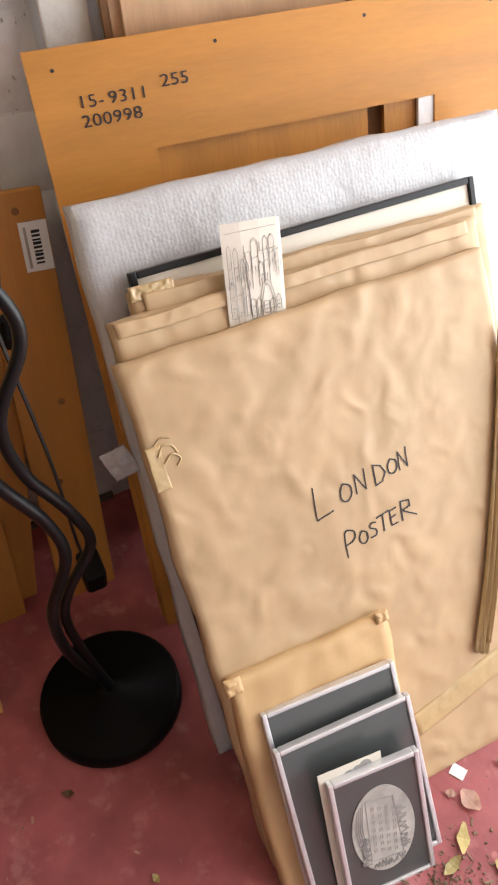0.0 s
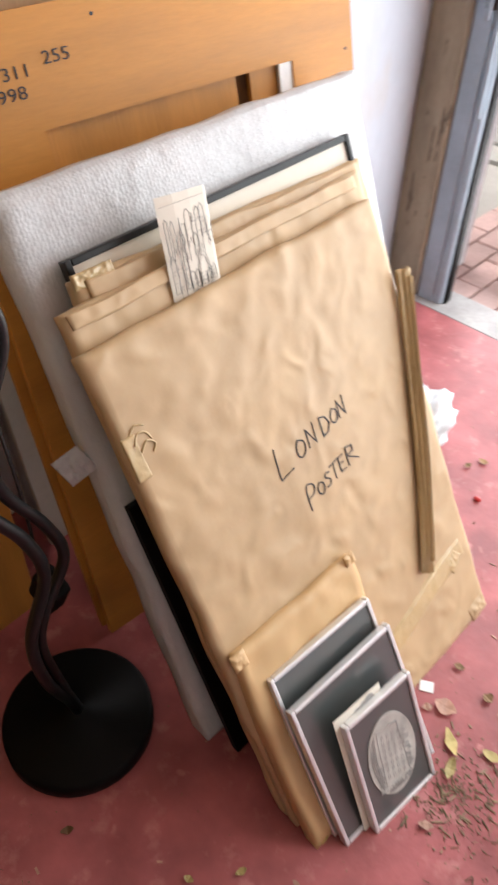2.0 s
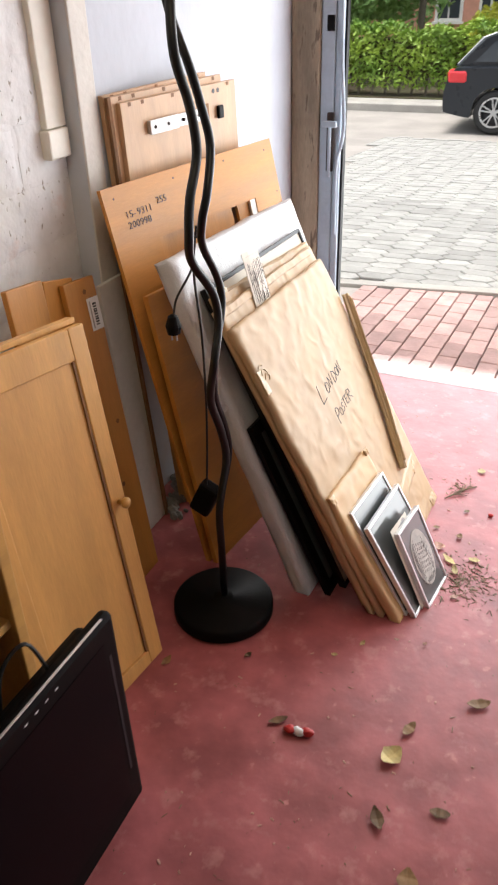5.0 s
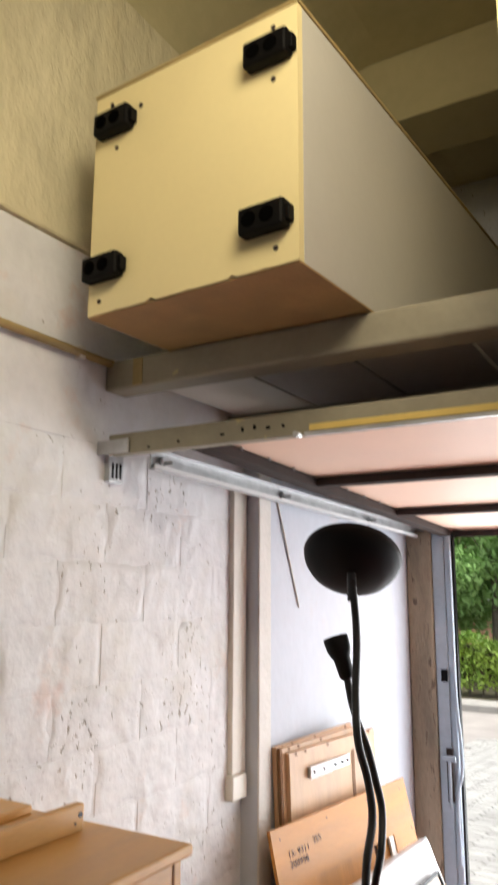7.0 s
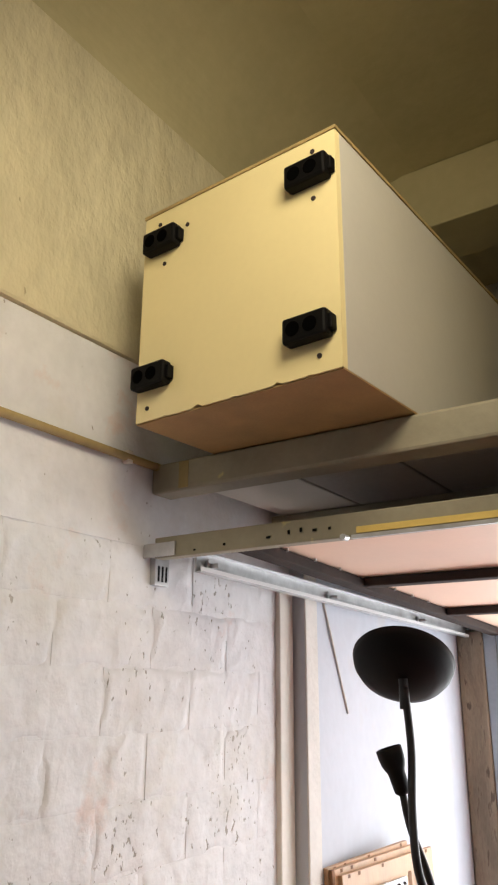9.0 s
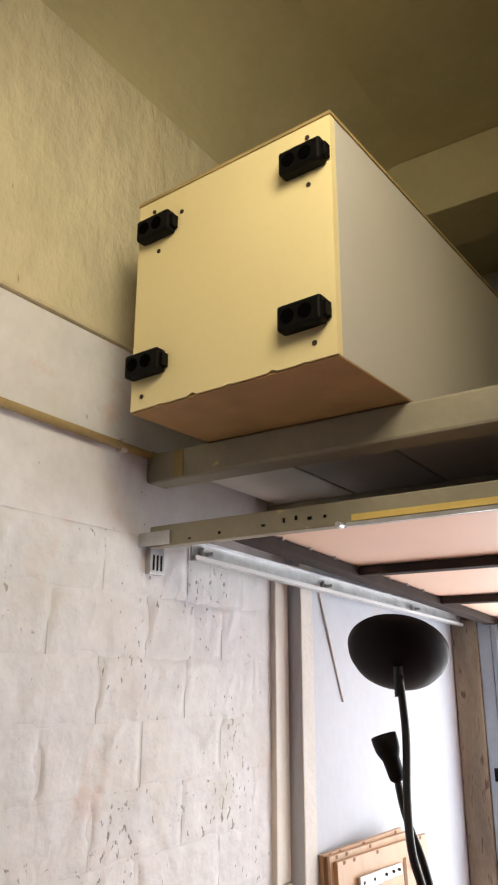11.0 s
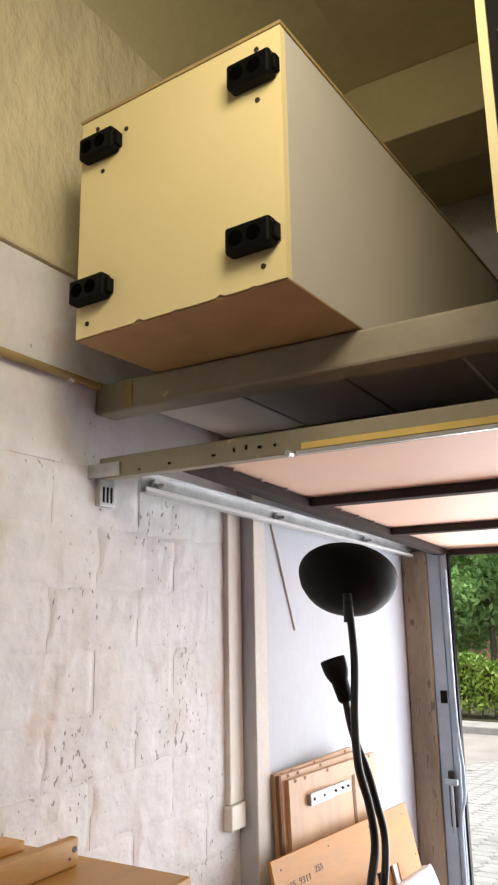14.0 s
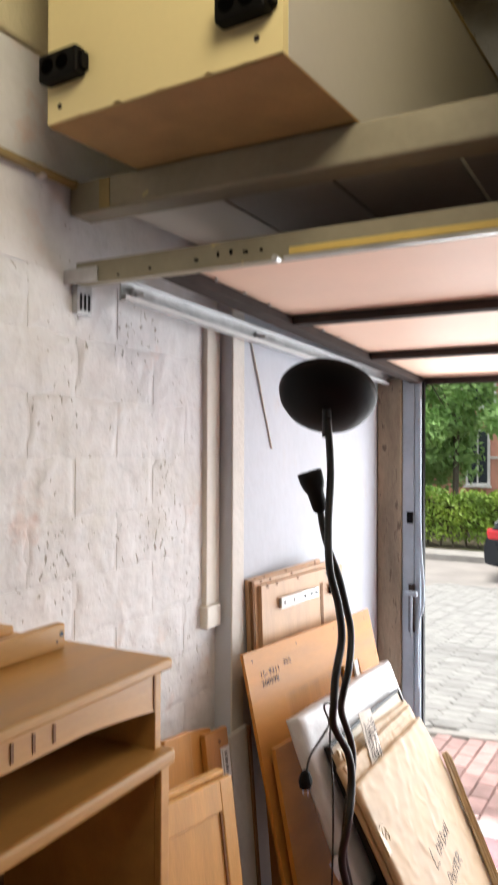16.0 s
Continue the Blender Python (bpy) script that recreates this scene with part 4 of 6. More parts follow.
part("print", box((0, 0, -0.0015), (0.115, 0.262, 0.0), 0.0004), "card", cd)
bm = bmesh.new()
for (x, y, r) in ((0.055, 0.238, 0.012), (0.07, 0.243, 0.010), (0.085, 0.246, 0.012), (0.08, 0.233, 0.010)):
    add_cyl(bm, (x, y, 0.0), (x, y, 0.0006), r, seg=14)
part("print_detail", bm, "photo_dark", cd)

# boards behind
jb = thing("plywood_board", lean((0.43, 0.075, 0.0), (0.245, 0.105, 0.85), 6.0), "brown plywood board leaning behind the wrapped picture", "board", "leaning boards")
part("panel", box((0, 0, -0.016), (0.40, 0.869, 0), 0.002), "oak", jb)


def drawer_panel(bottom, top, w, label):
    th = thing("wooden_panel", lean(bottom, top, 7.5), label, "board", "leaning boards")
    h = (Vector(top) - Vector(bottom)).length
    part("panel", box((0, 0, -0.016), (w, h, 0), 0.0015), "drawer_wood", th)
    for x in (0.03, 0.085, 0.22, w - 0.05):
        part("notch", box((x, h - 0.012, 0.0002), (x + 0.012, h - 0.002, 0.001)), "raw_wood_and_shade", th)
    return th, h


a1, ha = drawer_panel((0.116, 0.282, 0.985), (0.106, 0.280, 1.302), 0.552, "beech drawer panel with a steel runner")
a2, hb = drawer_panel((0.099, 0.268, 0.985), (0.0885, 0.264, 1.318), 0.515, "beech drawer panel stacked behind another")
a3, hc = drawer_panel((0.082, 0.262, 0.985), (0.0715, 0.252, 1.322), 0.47, "beech drawer panel touching the wall")
part("end_block", box((-0.012, 0.02, -0.012), (-0.0005, hb, 0.0), 0.001), "raw_wood_and_shade", a2)
rn = part("runner", box((0.099, ha - 0.092, 0.0005), (0.354, ha - 0.058, 0.010), 0.002), "zinc", a1, "white and steel drawer runner")
part("runner_cover", box((0.099, ha - 0.094, 0.0105), (0.229, ha - 0.056, 0.014), 0.002), "white", rn)
for x in (0.119, 0.179, 0.254, 0.299, 0.334):
    part("runner_screw", cyl((x, ha - 0.075, 0.0105), (x, ha - 0.075, 0.0155), 0.005, seg=10), "door_frame", rn)
part("groove", box((0.379, ha - 0.26, 0.0003), (0.399, ha - 0.05, 0.0012)), "raw_wood_and_shade", a1)
part("fitting", box((0.439, ha - 0.10, 0.0005), (0.466, ha - 0.062, 0.012), 0.004), "black_matt", a1)
for x in (0.429, 0.454):
    part("dowel_hole", cyl((x, ha - 0.02, 0.0), (x, ha - 0.02, 0.001), 0.007, seg=10), "ink", a1)

sb = thing("support_board", lean((0.19, 0.33, 0.0), (0.105, 0.33, 0.981), 8.0), "upright board hidden behind the plywood panel", "board", "leaning boards")
part("panel", box((0, 0, -0.045), (0.5, 0.9845, 0), 0.002), "beech", sb)
for nm, bot, top, w, mt, lab in (
        ("pine_plank", (0.25, -0.115, 0), (0.078, -0.028, 0.903), 0.128, "oak_v", "pine plank with knots and a paper label"),
        ("pine_plank", (0.20, -0.28, 0), (0.055, -0.075, 0.925), 0.115, "oak_v", "narrow pine plank leaning on the wall"),
        ("pine_plank", (0.24, -0.33, 0), (0.075, -0.235, 0.955), 0.13, "oak_v", "short pine plank leaning on the wall")):
    pl = thing(nm, lean(bot, top, 0), lab, "plank", "leaning planks")
    L = (Vector(top) - Vector(bot)).length
    part("board", box((0, 0, -0.018), (w, L, 0), 0.003), mt, pl)
    for x, y in () if "label" not in lab else ((w * 0.6, L - 0.035), (w * 0.75, L - 0.06), (w * 0.7, L * 0.55), (w * 0.4, L * 0.35)):
        part("knot", cyl((x, y, 0.0), (x, y, 0.0007), 0.007, seg=12), "raw_wood_and_shade", pl)
    if "label" in lab:
        lb_ = part("label", box((0.076, L - 0.145, 0.0002), (0.126, L - 0.055, 0.0012)), "white", pl, "white paper label with a barcode")
        for q in range(9):
            part("bar", box((0.096, L - 0.132 + q * 0.007, 0.0013), (0.111, L - 0.1285 + q * 0.007 + 0.001 * (q % 3), 0.0016)), "ink", lb_)
        part("text_bar", box((0.083, L - 0.138, 0.0013), (0.088, L - 0.064, 0.0016)), "photo_dark", lb_)

gp = thing("beige_board", lean((0.145, 0.13, 0), (0.080, 0.122, 0.85), 0), "pale beige board standing against the wall strip", "board", "leaning boards")
part("panel", box((0, 0, -0.014), (0.120, 0.852, 0), 0.002), "pilaster", gp)
part("edge_strip", box((0.104, 0.0, 0.0005), (0.120, 0.852, 0.008), 0.001), "raw_wood_and_shade", gp)

# ---- floor lamp
lamp = thing("floor_lamp", pose(0, 0, 0), "black twisted floor lamp with dish shade and small reading spot", "floor lamp")
part("base", lathe(((0.0, 0.0), (0.140, 0.0), (0.145, 0.006), (0.144, 0.034), (0.136, 0.041), (0.03, 0.044), (0.026, 0.058), (0.0, 0.058)), 40), "black_matt", lamp, smooth=True).matrix_basis = pose(0.537, -0.095, 0)
part("main_stem", tube(((0.540, -0.09, 0.03), (0.545, -0.105, 0.12), (0.565, -0.14, 0.27), (0.565, -0.14, 0.40), (0.565, -0.09, 0.518), (0.56, -0.10, 0.61), (0.56, -0.145, 0.72), (0.58, -0.155, 0.82), (0.573, -0.112, 0.90), (0.565, -0.115, 0.975), (0.545, -0.165, 1.06), (0.55, -0.178, 1.12), (0.55, -0.165, 1.19), (0.55, -0.125, 1.273), (0.54, -0.125, 1.36), (0.525, -0.145, 1.45), (0.51, -0.12, 1.556), (0.502, -0.085, 1.70), (0.486, -0.07, 1.843)), 0.0102), "black", lamp, smooth=True)
part("spot_stem", tube(((0.537, -0.085, 0.03), (0.55, -0.11, 0.19), (0.555, -0.124, 0.35), (0.555, -0.10, 0.43), (0.55, -0.045, 0.51), (0.55, -0.06, 0.60), (0.55, -0.105, 0.71), (0.56, -0.11, 0.82), (0.555, -0.055, 0.92), (0.55, -0.06, 0.99), (0.545, -0.113, 1.08), (0.56, -0.137, 1.14), (0.57, -0.125, 1.20), (0.558, -0.08, 1.28), (0.543, -0.083, 1.355), (0.53, -0.10, 1.43), (0.492, -0.095, 1.52), (0.474, -0.09, 1.60)), 0.0094), "black", lamp, smooth=True)
SH = pose(0.474, -0.068, 1.835, -38, -10, 0)
part("shade", lathe(((0.0, 0.022), (0.04, 0.024), (0.085, 0.034), (0.115, 0.052), (0.131, 0.076), (0.137, 0.098), (0.134, 0.099), (0.127, 0.078), (0.111, 0.057), (0.08, 0.040), (0.0, 0.029)), 48), "black_matt", lamp, "black metal dish shade", smooth=True).matrix_basis = SH
part("shade_collar", cyl((0.486, -0.071, 1.79), (0.482, -0.066, 1.865), 0.014, 0.012), "black", lamp)
part("spot_shade", lathe(((0.0, -0.004), (0.014, -0.004), (0.020, 0.004), (0.022, 0.050), (0.027, 0.060), (0.031, 0.072), (0.033, 0.090), (0.033, 0.106), (0.030, 0.108), (0.027, 0.085), (0.0, 0.08)), 24), "black_matt", lamp, smooth=True).matrix_basis = pose(0.476, -0.09, 1.595, 8, -15, 0)
part("flex", tube(((0.548, -0.12, 1.10), (0.50, -0.10, 1.09), (0.475, -0.06, 1.06), (0.485, -0.05, 1.02), (0.465, -0.045, 0.98), (0.43, -0.05, 0.92), (0.418, -0.05, 0.87)), 0.003, 6), "cable", lamp)
part("flex", tube(((0.53, -0.11, 1.12), (0.50, -0.08, 1.0), (0.505, -0.07, 0.85), (0.50, -0.06, 0.65), (0.49, -0.06, 0.45), (0.475, -0.05, 0.36)), 0.003, 6), "cable", lamp)
pg = part("plug", lathe(((0.0, 0.0), (0.016, 0.0), (0.02, 0.02), (0.012, 0.045), (0.004, 0.05), (0.0, 0.05)), 14), "black_matt", lamp)
pg.matrix_basis = pose(0.416, -0.05, 0.83)
part("plug_pin", cyl((-0.007, 0, -0.018), (-0.007, 0, 0.0), 0.0025, seg=8), "zinc", pg)
part("plug_pin", cyl((0.007, 0, -0.018), (0.007, 0, 0.0), 0.0025, seg=8), "zinc", pg)
part("dimmer_box", box((-0.03, -0.02, -0.05), (0.03, 0.02, 0.05), 0.008), "black_matt", lamp).matrix_basis = pose(0.475, -0.05, 0.35, 0, 25, 0)

# ---- bookcase
CX, CY0, CY1, CZ = 0.415, -1.78, -0.735, 1.353
bc = thing("bookcase", pose(0, 0, 0), "honey-coloured veneered bookcase with open shelves", "bookcase")
part("top_board", box((0.005, CY0 - 0.015, CZ - 0.022), (CX + 0.018, CY1 + 0.015, CZ), 0.006), "cab", bc)
part("side_panel", box((0.01, CY1 - 0.02, 0.0), (CX, CY1, CZ - 0.0225), 0.002), "cab", bc)
part("side_panel", box((0.01, CY0, 0.0), (CX, CY0 + 0.02, CZ - 0.0225), 0.002), "cab", bc)
# back is coloured dark for the shade between the shelves
part("back_panel", box((0.01, CY0 + 0.0205, 0.0), (0.018, CY1 - 0.0205, CZ - 0.0225)), "raw_wood_and_shade", bc, "bookcase back, coloured dark brown for the shade inside")
bm = bmesh.new()
n = 24
up, dn = [], []
for k in range(n + 1):
    u = k / n
    y = CY0 + 0.0205 + (CY1 - CY0 - 0.041) * u
    z = 1.255 + 0.022 * min(1.0, 4 * u * (1 - u) * 1.6)
    up.append(y)
    dn.append(z)
fr_ = [[bm.verts.new((x, y, z)) for y, z in zip(up, dn)] for x in (CX - 0.018, CX - 0.001)]
tp_ = [[bm.verts.new((x, y, CZ - 0.0225)) for y in up] for x in (CX - 0.018, CX - 0.001)]
for k in range(n):
    bm.faces.new((fr_[1][k], fr_[1][k + 1], tp_[1][k + 1], tp_[1][k]))
    bm.faces.new((fr_[0][k + 1], fr_[0][k], tp_[0][k], tp_[0][k + 1]))
    bm.faces.new((fr_[0][k], fr_[0][k + 1], fr_[1][k + 1], fr_[1][k]))
fa = part("fascia", bm, "cab", bc, "arched fascia with cut slots")
for y in (-1.03, -1.075, -1.12):
    part("slot", box((CX - 0.0008, y - 0.003, 1.288), (CX + 0.0006, y + 0.003, 1.318)), "raw_wood_and_shade", fa)
part("joint", box((CX - 0.0008, CY1 - 0.025, 1.26), (CX + 0.0006, CY1 - 0.021, 1.328)), "raw_wood_and_shade", fa)
part("lower_side_stile", box((CX + 0.0005, CY1 - 0.022, 0.0), (CX + 0.016, CY1 + 0.006, 1.15), 0.003), "cab", bc)
part("shelf", box((0.0185, CY0 - 0.01, 1.150), (CX + 0.028, CY1 + 0.012, 1.180), 0.008), "cab", bc)
for z in (0.80, 0.505, 0.08):
    part("shelf", box((0.0185, CY0 + 0.021, z - 0.02), (CX + 0.004, CY1 - 0.021, z), 0.003), "cab", bc)
part("plinth", box((CX - 0.02, CY0 + 0.021, 0.0), (CX - 0.004, CY1 - 0.021, 0.058)), "cab", bc)
jar = thing("dark_jar", pose(0.375, -0.92, 0.80), "small dark glazed jar with reddish pattern on a shelf", "jar")
part("body", lathe(((0.0, 0.0), (0.026, 0.0), (0.038, 0.025), (0.040, 0.05), (0.030, 0.078), (0.026, 0.09), (0.022, 0.09), (0.0, 0.02)), 24), "screen", jar, smooth=True)
part("pattern_band", lathe(((0.0385, 0.034), (0.0412, 0.039), (0.0414, 0.048), (0.040, 0.053), (0.036, 0.053), (0.036, 0.034)), 24), "rust", jar)
dr = thing("drawer_parts", pose(0, 0, CZ), "dismantled wooden drawer pieces lying on the bookcase", "drawer")
part("rail", box((0.185, -1.40, 0.001), (0.207, -0.775, 0.052), 0.004), "cab", dr)
part("plate", box((0.03, -1.40, 0.001), (0.184, -0.82, 0.030), 0.003), "beech", dr)
part("plate_lip", box((0.03, -0.95, 0.0305), (0.12, -0.83, 0.048), 0.003), "beech", dr)
part("screw_hole", cyl((0.2072, -0.787, 0.032), (0.208, -0.787, 0.032), 0.006, seg=10), "ink", dr)
part("screw_hole", cyl((0.2072, -0.80, 0.018), (0.208, -0.80, 0.018), 0.003, seg=10), "ink", dr)

# ---- loose cabinet door
KW = 0.40
kd = thing("cabinet_door", lean((0.412, -0.706, 0.0), (0.238, -0.626, 0.933), 6.0), "honey beech cabinet door with a round wooden knob", "cabinet door")
KH = 0.952
for lo, hi in (((0, 0, -0.02), (0.055, KH, 0)), ((KW - 0.05, 0, -0.02), (KW, KH, 0)), ((0.0553, 0, -0.02), (KW - 0.0503, 0.06, 0)), ((0.0553, KH - 0.075, -0.02), (KW - 0.0503, KH, 0))):
    part("rail", box(lo, hi, 0.003), "beech", kd)
part("field_panel", box((0.056, 0.061, -0.014), (KW - 0.051, KH - 0.076, -0.007)), "beech", kd)
part("bead", box((KW - 0.058, 0.062, -0.0068), (KW - 0.0515, KH - 0.077, -0.002)), "raw_wood_and_shade", kd)
part("knob", lathe(((0.0, 0.0), (0.007, 0.0), (0.006, 0.012), (0.014, 0.018), (0.014, 0.026), (0.006, 0.032), (0.0, 0.033)), 18), "beech", kd, smooth=True).matrix_basis = pose(KW - 0.024, 0.50, 0.0)
part("edge_strip", box((0.0, KH + 0.0005, -0.05), (KW, KH + 0.014, -0.024), 0.002), "beech", kd)

# ---- television
tv = thing("television", lean((0.640, -1.46, 0.0), (0.622, -1.45, 0.545), -1.0), "flat black television standing on the floor by the bookcase", "television")
TW, TH = 0.775, 0.547
part("back_shell", box((0.03, 0.03, -0.07), (TW - 0.03, TH - 0.03, -0.031), 0.015), "black_matt", tv)
part("bezel", box((0, 0, -0.03), (TW, TH, 0), 0.012), "black_matt", tv)
part("screen", box((0.045, 0.06, 0.0003), (TW - 0.045, TH - 0.05, 0.0012)), "screen", tv, "dark glossy screen")
part("chrome_edge", box((0.015, TH - 0.002, -0.009), (TW - 0.03, TH + 0.001, -0.004), 0.0008), "silver", tv, "thin silver edge trim")
part("speaker_slot", box((TW - 0.035, 0.12, 0.0003), (TW - 0.028, TH - 0.09, 0.001)), "ink", tv)
for k in range(4):
    part("button", box((0.50 + 0.028 * k, TH - 0.026, 0.0003), (0.508 + 0.028 * k, TH - 0.023, 0.001)), "white", tv)
part("cable", tube(((0.62, TH - 0.03, -0.04), (0.60, TH + 0.05, -0.06), (0.55, TH + 0.02, -0.08), (0.52, TH - 0.06, -0.075)), 0.004, 6), "cable", tv)
fb = thing("clear_plastic_foot", pose(0.66, -1.07, 0.0), "clear plastic foot on the floor under the television", "stand")
part("foot", lathe(((0.0, 0.0), (0.055, 0.0), (0.05, 0.02), (0.025, 0.04), (0.0, 0.045)), 20), "bag", fb, smooth=True)

# ---- fixtures on the wall
tr = thing("cable_trunking", pose(0, 0, 0), "ivory cable trunking ending in a socket box", "trunking")
part("channel", box((-0.010, 0.080, 1.262), (0.016, 0.161, 2.16), 0.004), "pvc", tr)
part("socket_box", box((-0.010, 0.070, 1.19), (0.026, 0.154, 1.261), 0.005), "pvc", tr)
gpz = thing("gas_pipe", pose(0, 0, 0), "old yellow-brown pipe along the wall", "pipe")
part("pipe", tube(((0.012, -3.0, 2.404), (0.012, -1.5, 2.403), (0.012, -0.62, 2.40), (0.02, -0.545, 2.398)), 0.011), "pipe", gpz, smooth=True)
part("clip", box((-0.012, -0.655, 2.385), (0.02, -0.635, 2.418), 0.003), "pvc", gpz)
wr = solid("wall_wire", tube(((0.058, 0.29, 2.12), (0.060, 0.34, 2.0), (0.058, 0.39, 1.89), (0.058, 0.449, 1.758)), 0.004, 6), "pilaster", "thin painted wire running down the plaster", "wire")
# unseen fixture added to carry the assumed warm spot
pn = thing("assumed_spotlight", look((1.30, -1.6, 3.15), (0.38, -0.45, 2.7)), "assumed black ceiling spotlight, itself unseen, with a warm bulb", "spotlight")
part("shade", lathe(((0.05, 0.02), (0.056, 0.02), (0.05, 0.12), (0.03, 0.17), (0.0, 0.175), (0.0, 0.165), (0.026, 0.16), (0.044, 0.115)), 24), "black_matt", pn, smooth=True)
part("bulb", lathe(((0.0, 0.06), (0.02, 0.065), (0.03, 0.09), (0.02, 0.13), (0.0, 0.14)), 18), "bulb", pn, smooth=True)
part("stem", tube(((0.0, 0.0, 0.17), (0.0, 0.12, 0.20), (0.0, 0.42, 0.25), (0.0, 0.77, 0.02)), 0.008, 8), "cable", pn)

# ---- floor litter
def curl_leaf(L, W, bend, seed):
    r = random.Random(seed)
    bm = bmesh.new()
    rows = []
    for k in range(7):
        u = k / 6
        w = W * math.sin(math.pi * min(0.97, max(0.04, u))) ** 0.8 * (0.85 + 0.3 * r.random())
        z = 0.004 + bend * (u - 0.5) ** 2 * L * 4 + 0.002 * r.random()
        rows.append([bm.verts.new((L * (u - 0.5), s * w / 2, z + bend * abs(s) * w * 0.6)) for s in (-1, 0, 1)])
    for a, b in zip(rows, rows[1:]):
        for k in range(2):
            bm.faces.new((a[k], a[k + 1], b[k + 1], b[k]))
    ret = bmesh.ops.extrude_face_region(bm, geom=list(bm.faces))
    bmesh.ops.translate(bm, verts=[v for v in ret["geom"] if isinstance(v, bmesh.types.BMVert)], vec=(0, 0, 0.0008))
    return bm


LEAVES = (("dry_leaf", 0.837, -0.398, 40, 0.05, 0.02), ("dry_leaf", 1.139, -0.295, 70, 0.05, 0.025), ("dry_leaf", 1.134, -0.55, 120, 0.055, 0.028), ("dry_leaf", 1.255, -0.482, 10, 0.045, 0.026), ("dry_leaf", 1.228, -0.657, 100, 0.06, 0.04),
          ("dry_leaf", 1.279, -0.155, 30, 0.06, 0.03), ("yellow_leaf", 1.097, 0.914, 20, 0.03, 0.03), ("dry_leaf", 1.001, -0.816, 60, 0.035, 0.018), ("dry_leaf", 0.487, -0.344, 80, 0.04, 0.02), ("yellow_leaf", 1.093, 0.371, -40, 0.055, 0.022),
          ("pink_leaf", 1.047, 0.424, 10, 0.045, 0.035), ("yellow_leaf", 1.12, 0.325, -75, 0.045, 0.020), ("yellow_leaf", 1.165, 0.40, 5, 0.035, 0.022), ("dry_leaf", 0.75, 1.077, 0, 0.025, 0.02), ("yellow_leaf", 1.12, -0.385, 60, 0.06, 0.05), ("pink_leaf", 1.02, 0.40, 50, 0.02, 0.015),
          ("dry_leaf", 1.02, 0.52, 15, 0.022, 0.018), ("dry_leaf", 1.10, 0.50, 80, 0.025, 0.02), ("yellow_leaf", 1.02, 0.06, 70, 0.03, 0.015), ("dry_leaf", 1.28, 0.386, 45, 0.042, 0.03), ("yellow_leaf", 1.347, 0.10, 80, 0.06, 0.022), ("pink_leaf", 1.142, 0.209, 30, 0.028, 0.016), ("yellow_leaf", 0.951, -0.073, 70, 0.022, 0.012),
          ("yellow_leaf", 0.894, -0.142, 20, 0.018, 0.012), ("pink_leaf", 1.033, -0.022, 0, 0.016, 0.01), ("pink_leaf", 1.108, -0.007, 50, 0.014, 0.01), ("dry_leaf", 0.68, -0.236, 60, 0.024, 0.014), ("dry_leaf", 1.095, 0.647, 30, 0.02, 0.014), ("dry_leaf", 0.727, 1.037, 80, 0.022, 0.016))
for k, (mt, x, y, a, L, W) in enumerate(LEAVES):
    nm = {"dry_leaf": "brown and curled dry leaf on the red floor", "yellow_leaf": "yellowing fallen leaf on the red floor", "pink_leaf": "faded pinkish leaf scrap on the red floor"}[mt]
    solid("fallen_leaf", curl_leaf(L, W, 0.05 + 0.04 * (k % 3), k), mt, nm, "leaf", "fallen leaves", m=pose(x, y, 0.001, 0, 0, a))
for x, y in ((0.806, 0.952), (1.173, 0.656)):
    b = bmesh.new()
    bmesh.ops.create_icosphere(b, subdivisions=2, radius=0.008, matrix=Matrix.Translation((0, 0, 0.006)) @ Matrix.Diagonal((1.2, 0.9, 0.75, 1)))
    solid("fallen_berry", b, "red_scrap", "small dried red berry on the floor", "berry", "fallen berries", m=pose(x, y, 0.0), smooth=True)
sprig = thing("dry_sprig", pose(1.05, 0.754, 0.0, 0, 0, 55), "dry brown sprig with broken side shoots on the floor", "twig")
for k in range(7):
    a = -0.9 + 0.3 * k
    x = -0.05 + 0.013 * k
    part("shoot", tube(((x, 0.0, 0.004), (x + 0.02, 0.012 * math.sin(a * 3), 0.008), (x + 0.045, 0.028 * math.sin(a * 3), 0.004)), 0.0014, 5, 3), "crumb", sprig)
part("stem", tube(((-0.07, 0.0, 0.004), (0.0, 0.004, 0.006), (0.075, -0.006, 0.004)), 0.0024, 6, 4), "crumb", sprig)
sc = thing("sweet_wrapper", pose(0.892, -0.415, 0.0), "crumpled red and white sweet wrapper on the floor", "wrapper")
for k, (x, y, mt) in enumerate(((-0.018, 0.002, "red_scrap"), (0.004, 0.004, "white"), (0.024, 0.010, "red_scrap"))):
    b = bmesh.new()
    bmesh.ops.create_icosphere(b, subdivisions=2, radius=0.014, matrix=Matrix.Translation((x, y, 0.009)) @ Matrix.Diagonal((1.2, 0.8, 0.65, 1)))
    for v in b.verts:
        v.co += Vector((noise.noise(v.co * 90), noise.noise(v.co * 90 + Vector((5, 0, 0))), 0)) * 0.005
    part("twist", b, mt, sc)
solid("paper_scrap", box((-0.014, -0.012, 0.001), (0.014, 0.012, 0.0025), 0.0004, Matrix.Rotation(0.5, 4, "Z") @ Matrix.Shear("XY", 4, (0.4, 0))), "white", "small white paper scrap on the floor", "paper", m=pose(0.993, 0.438, 0.0))

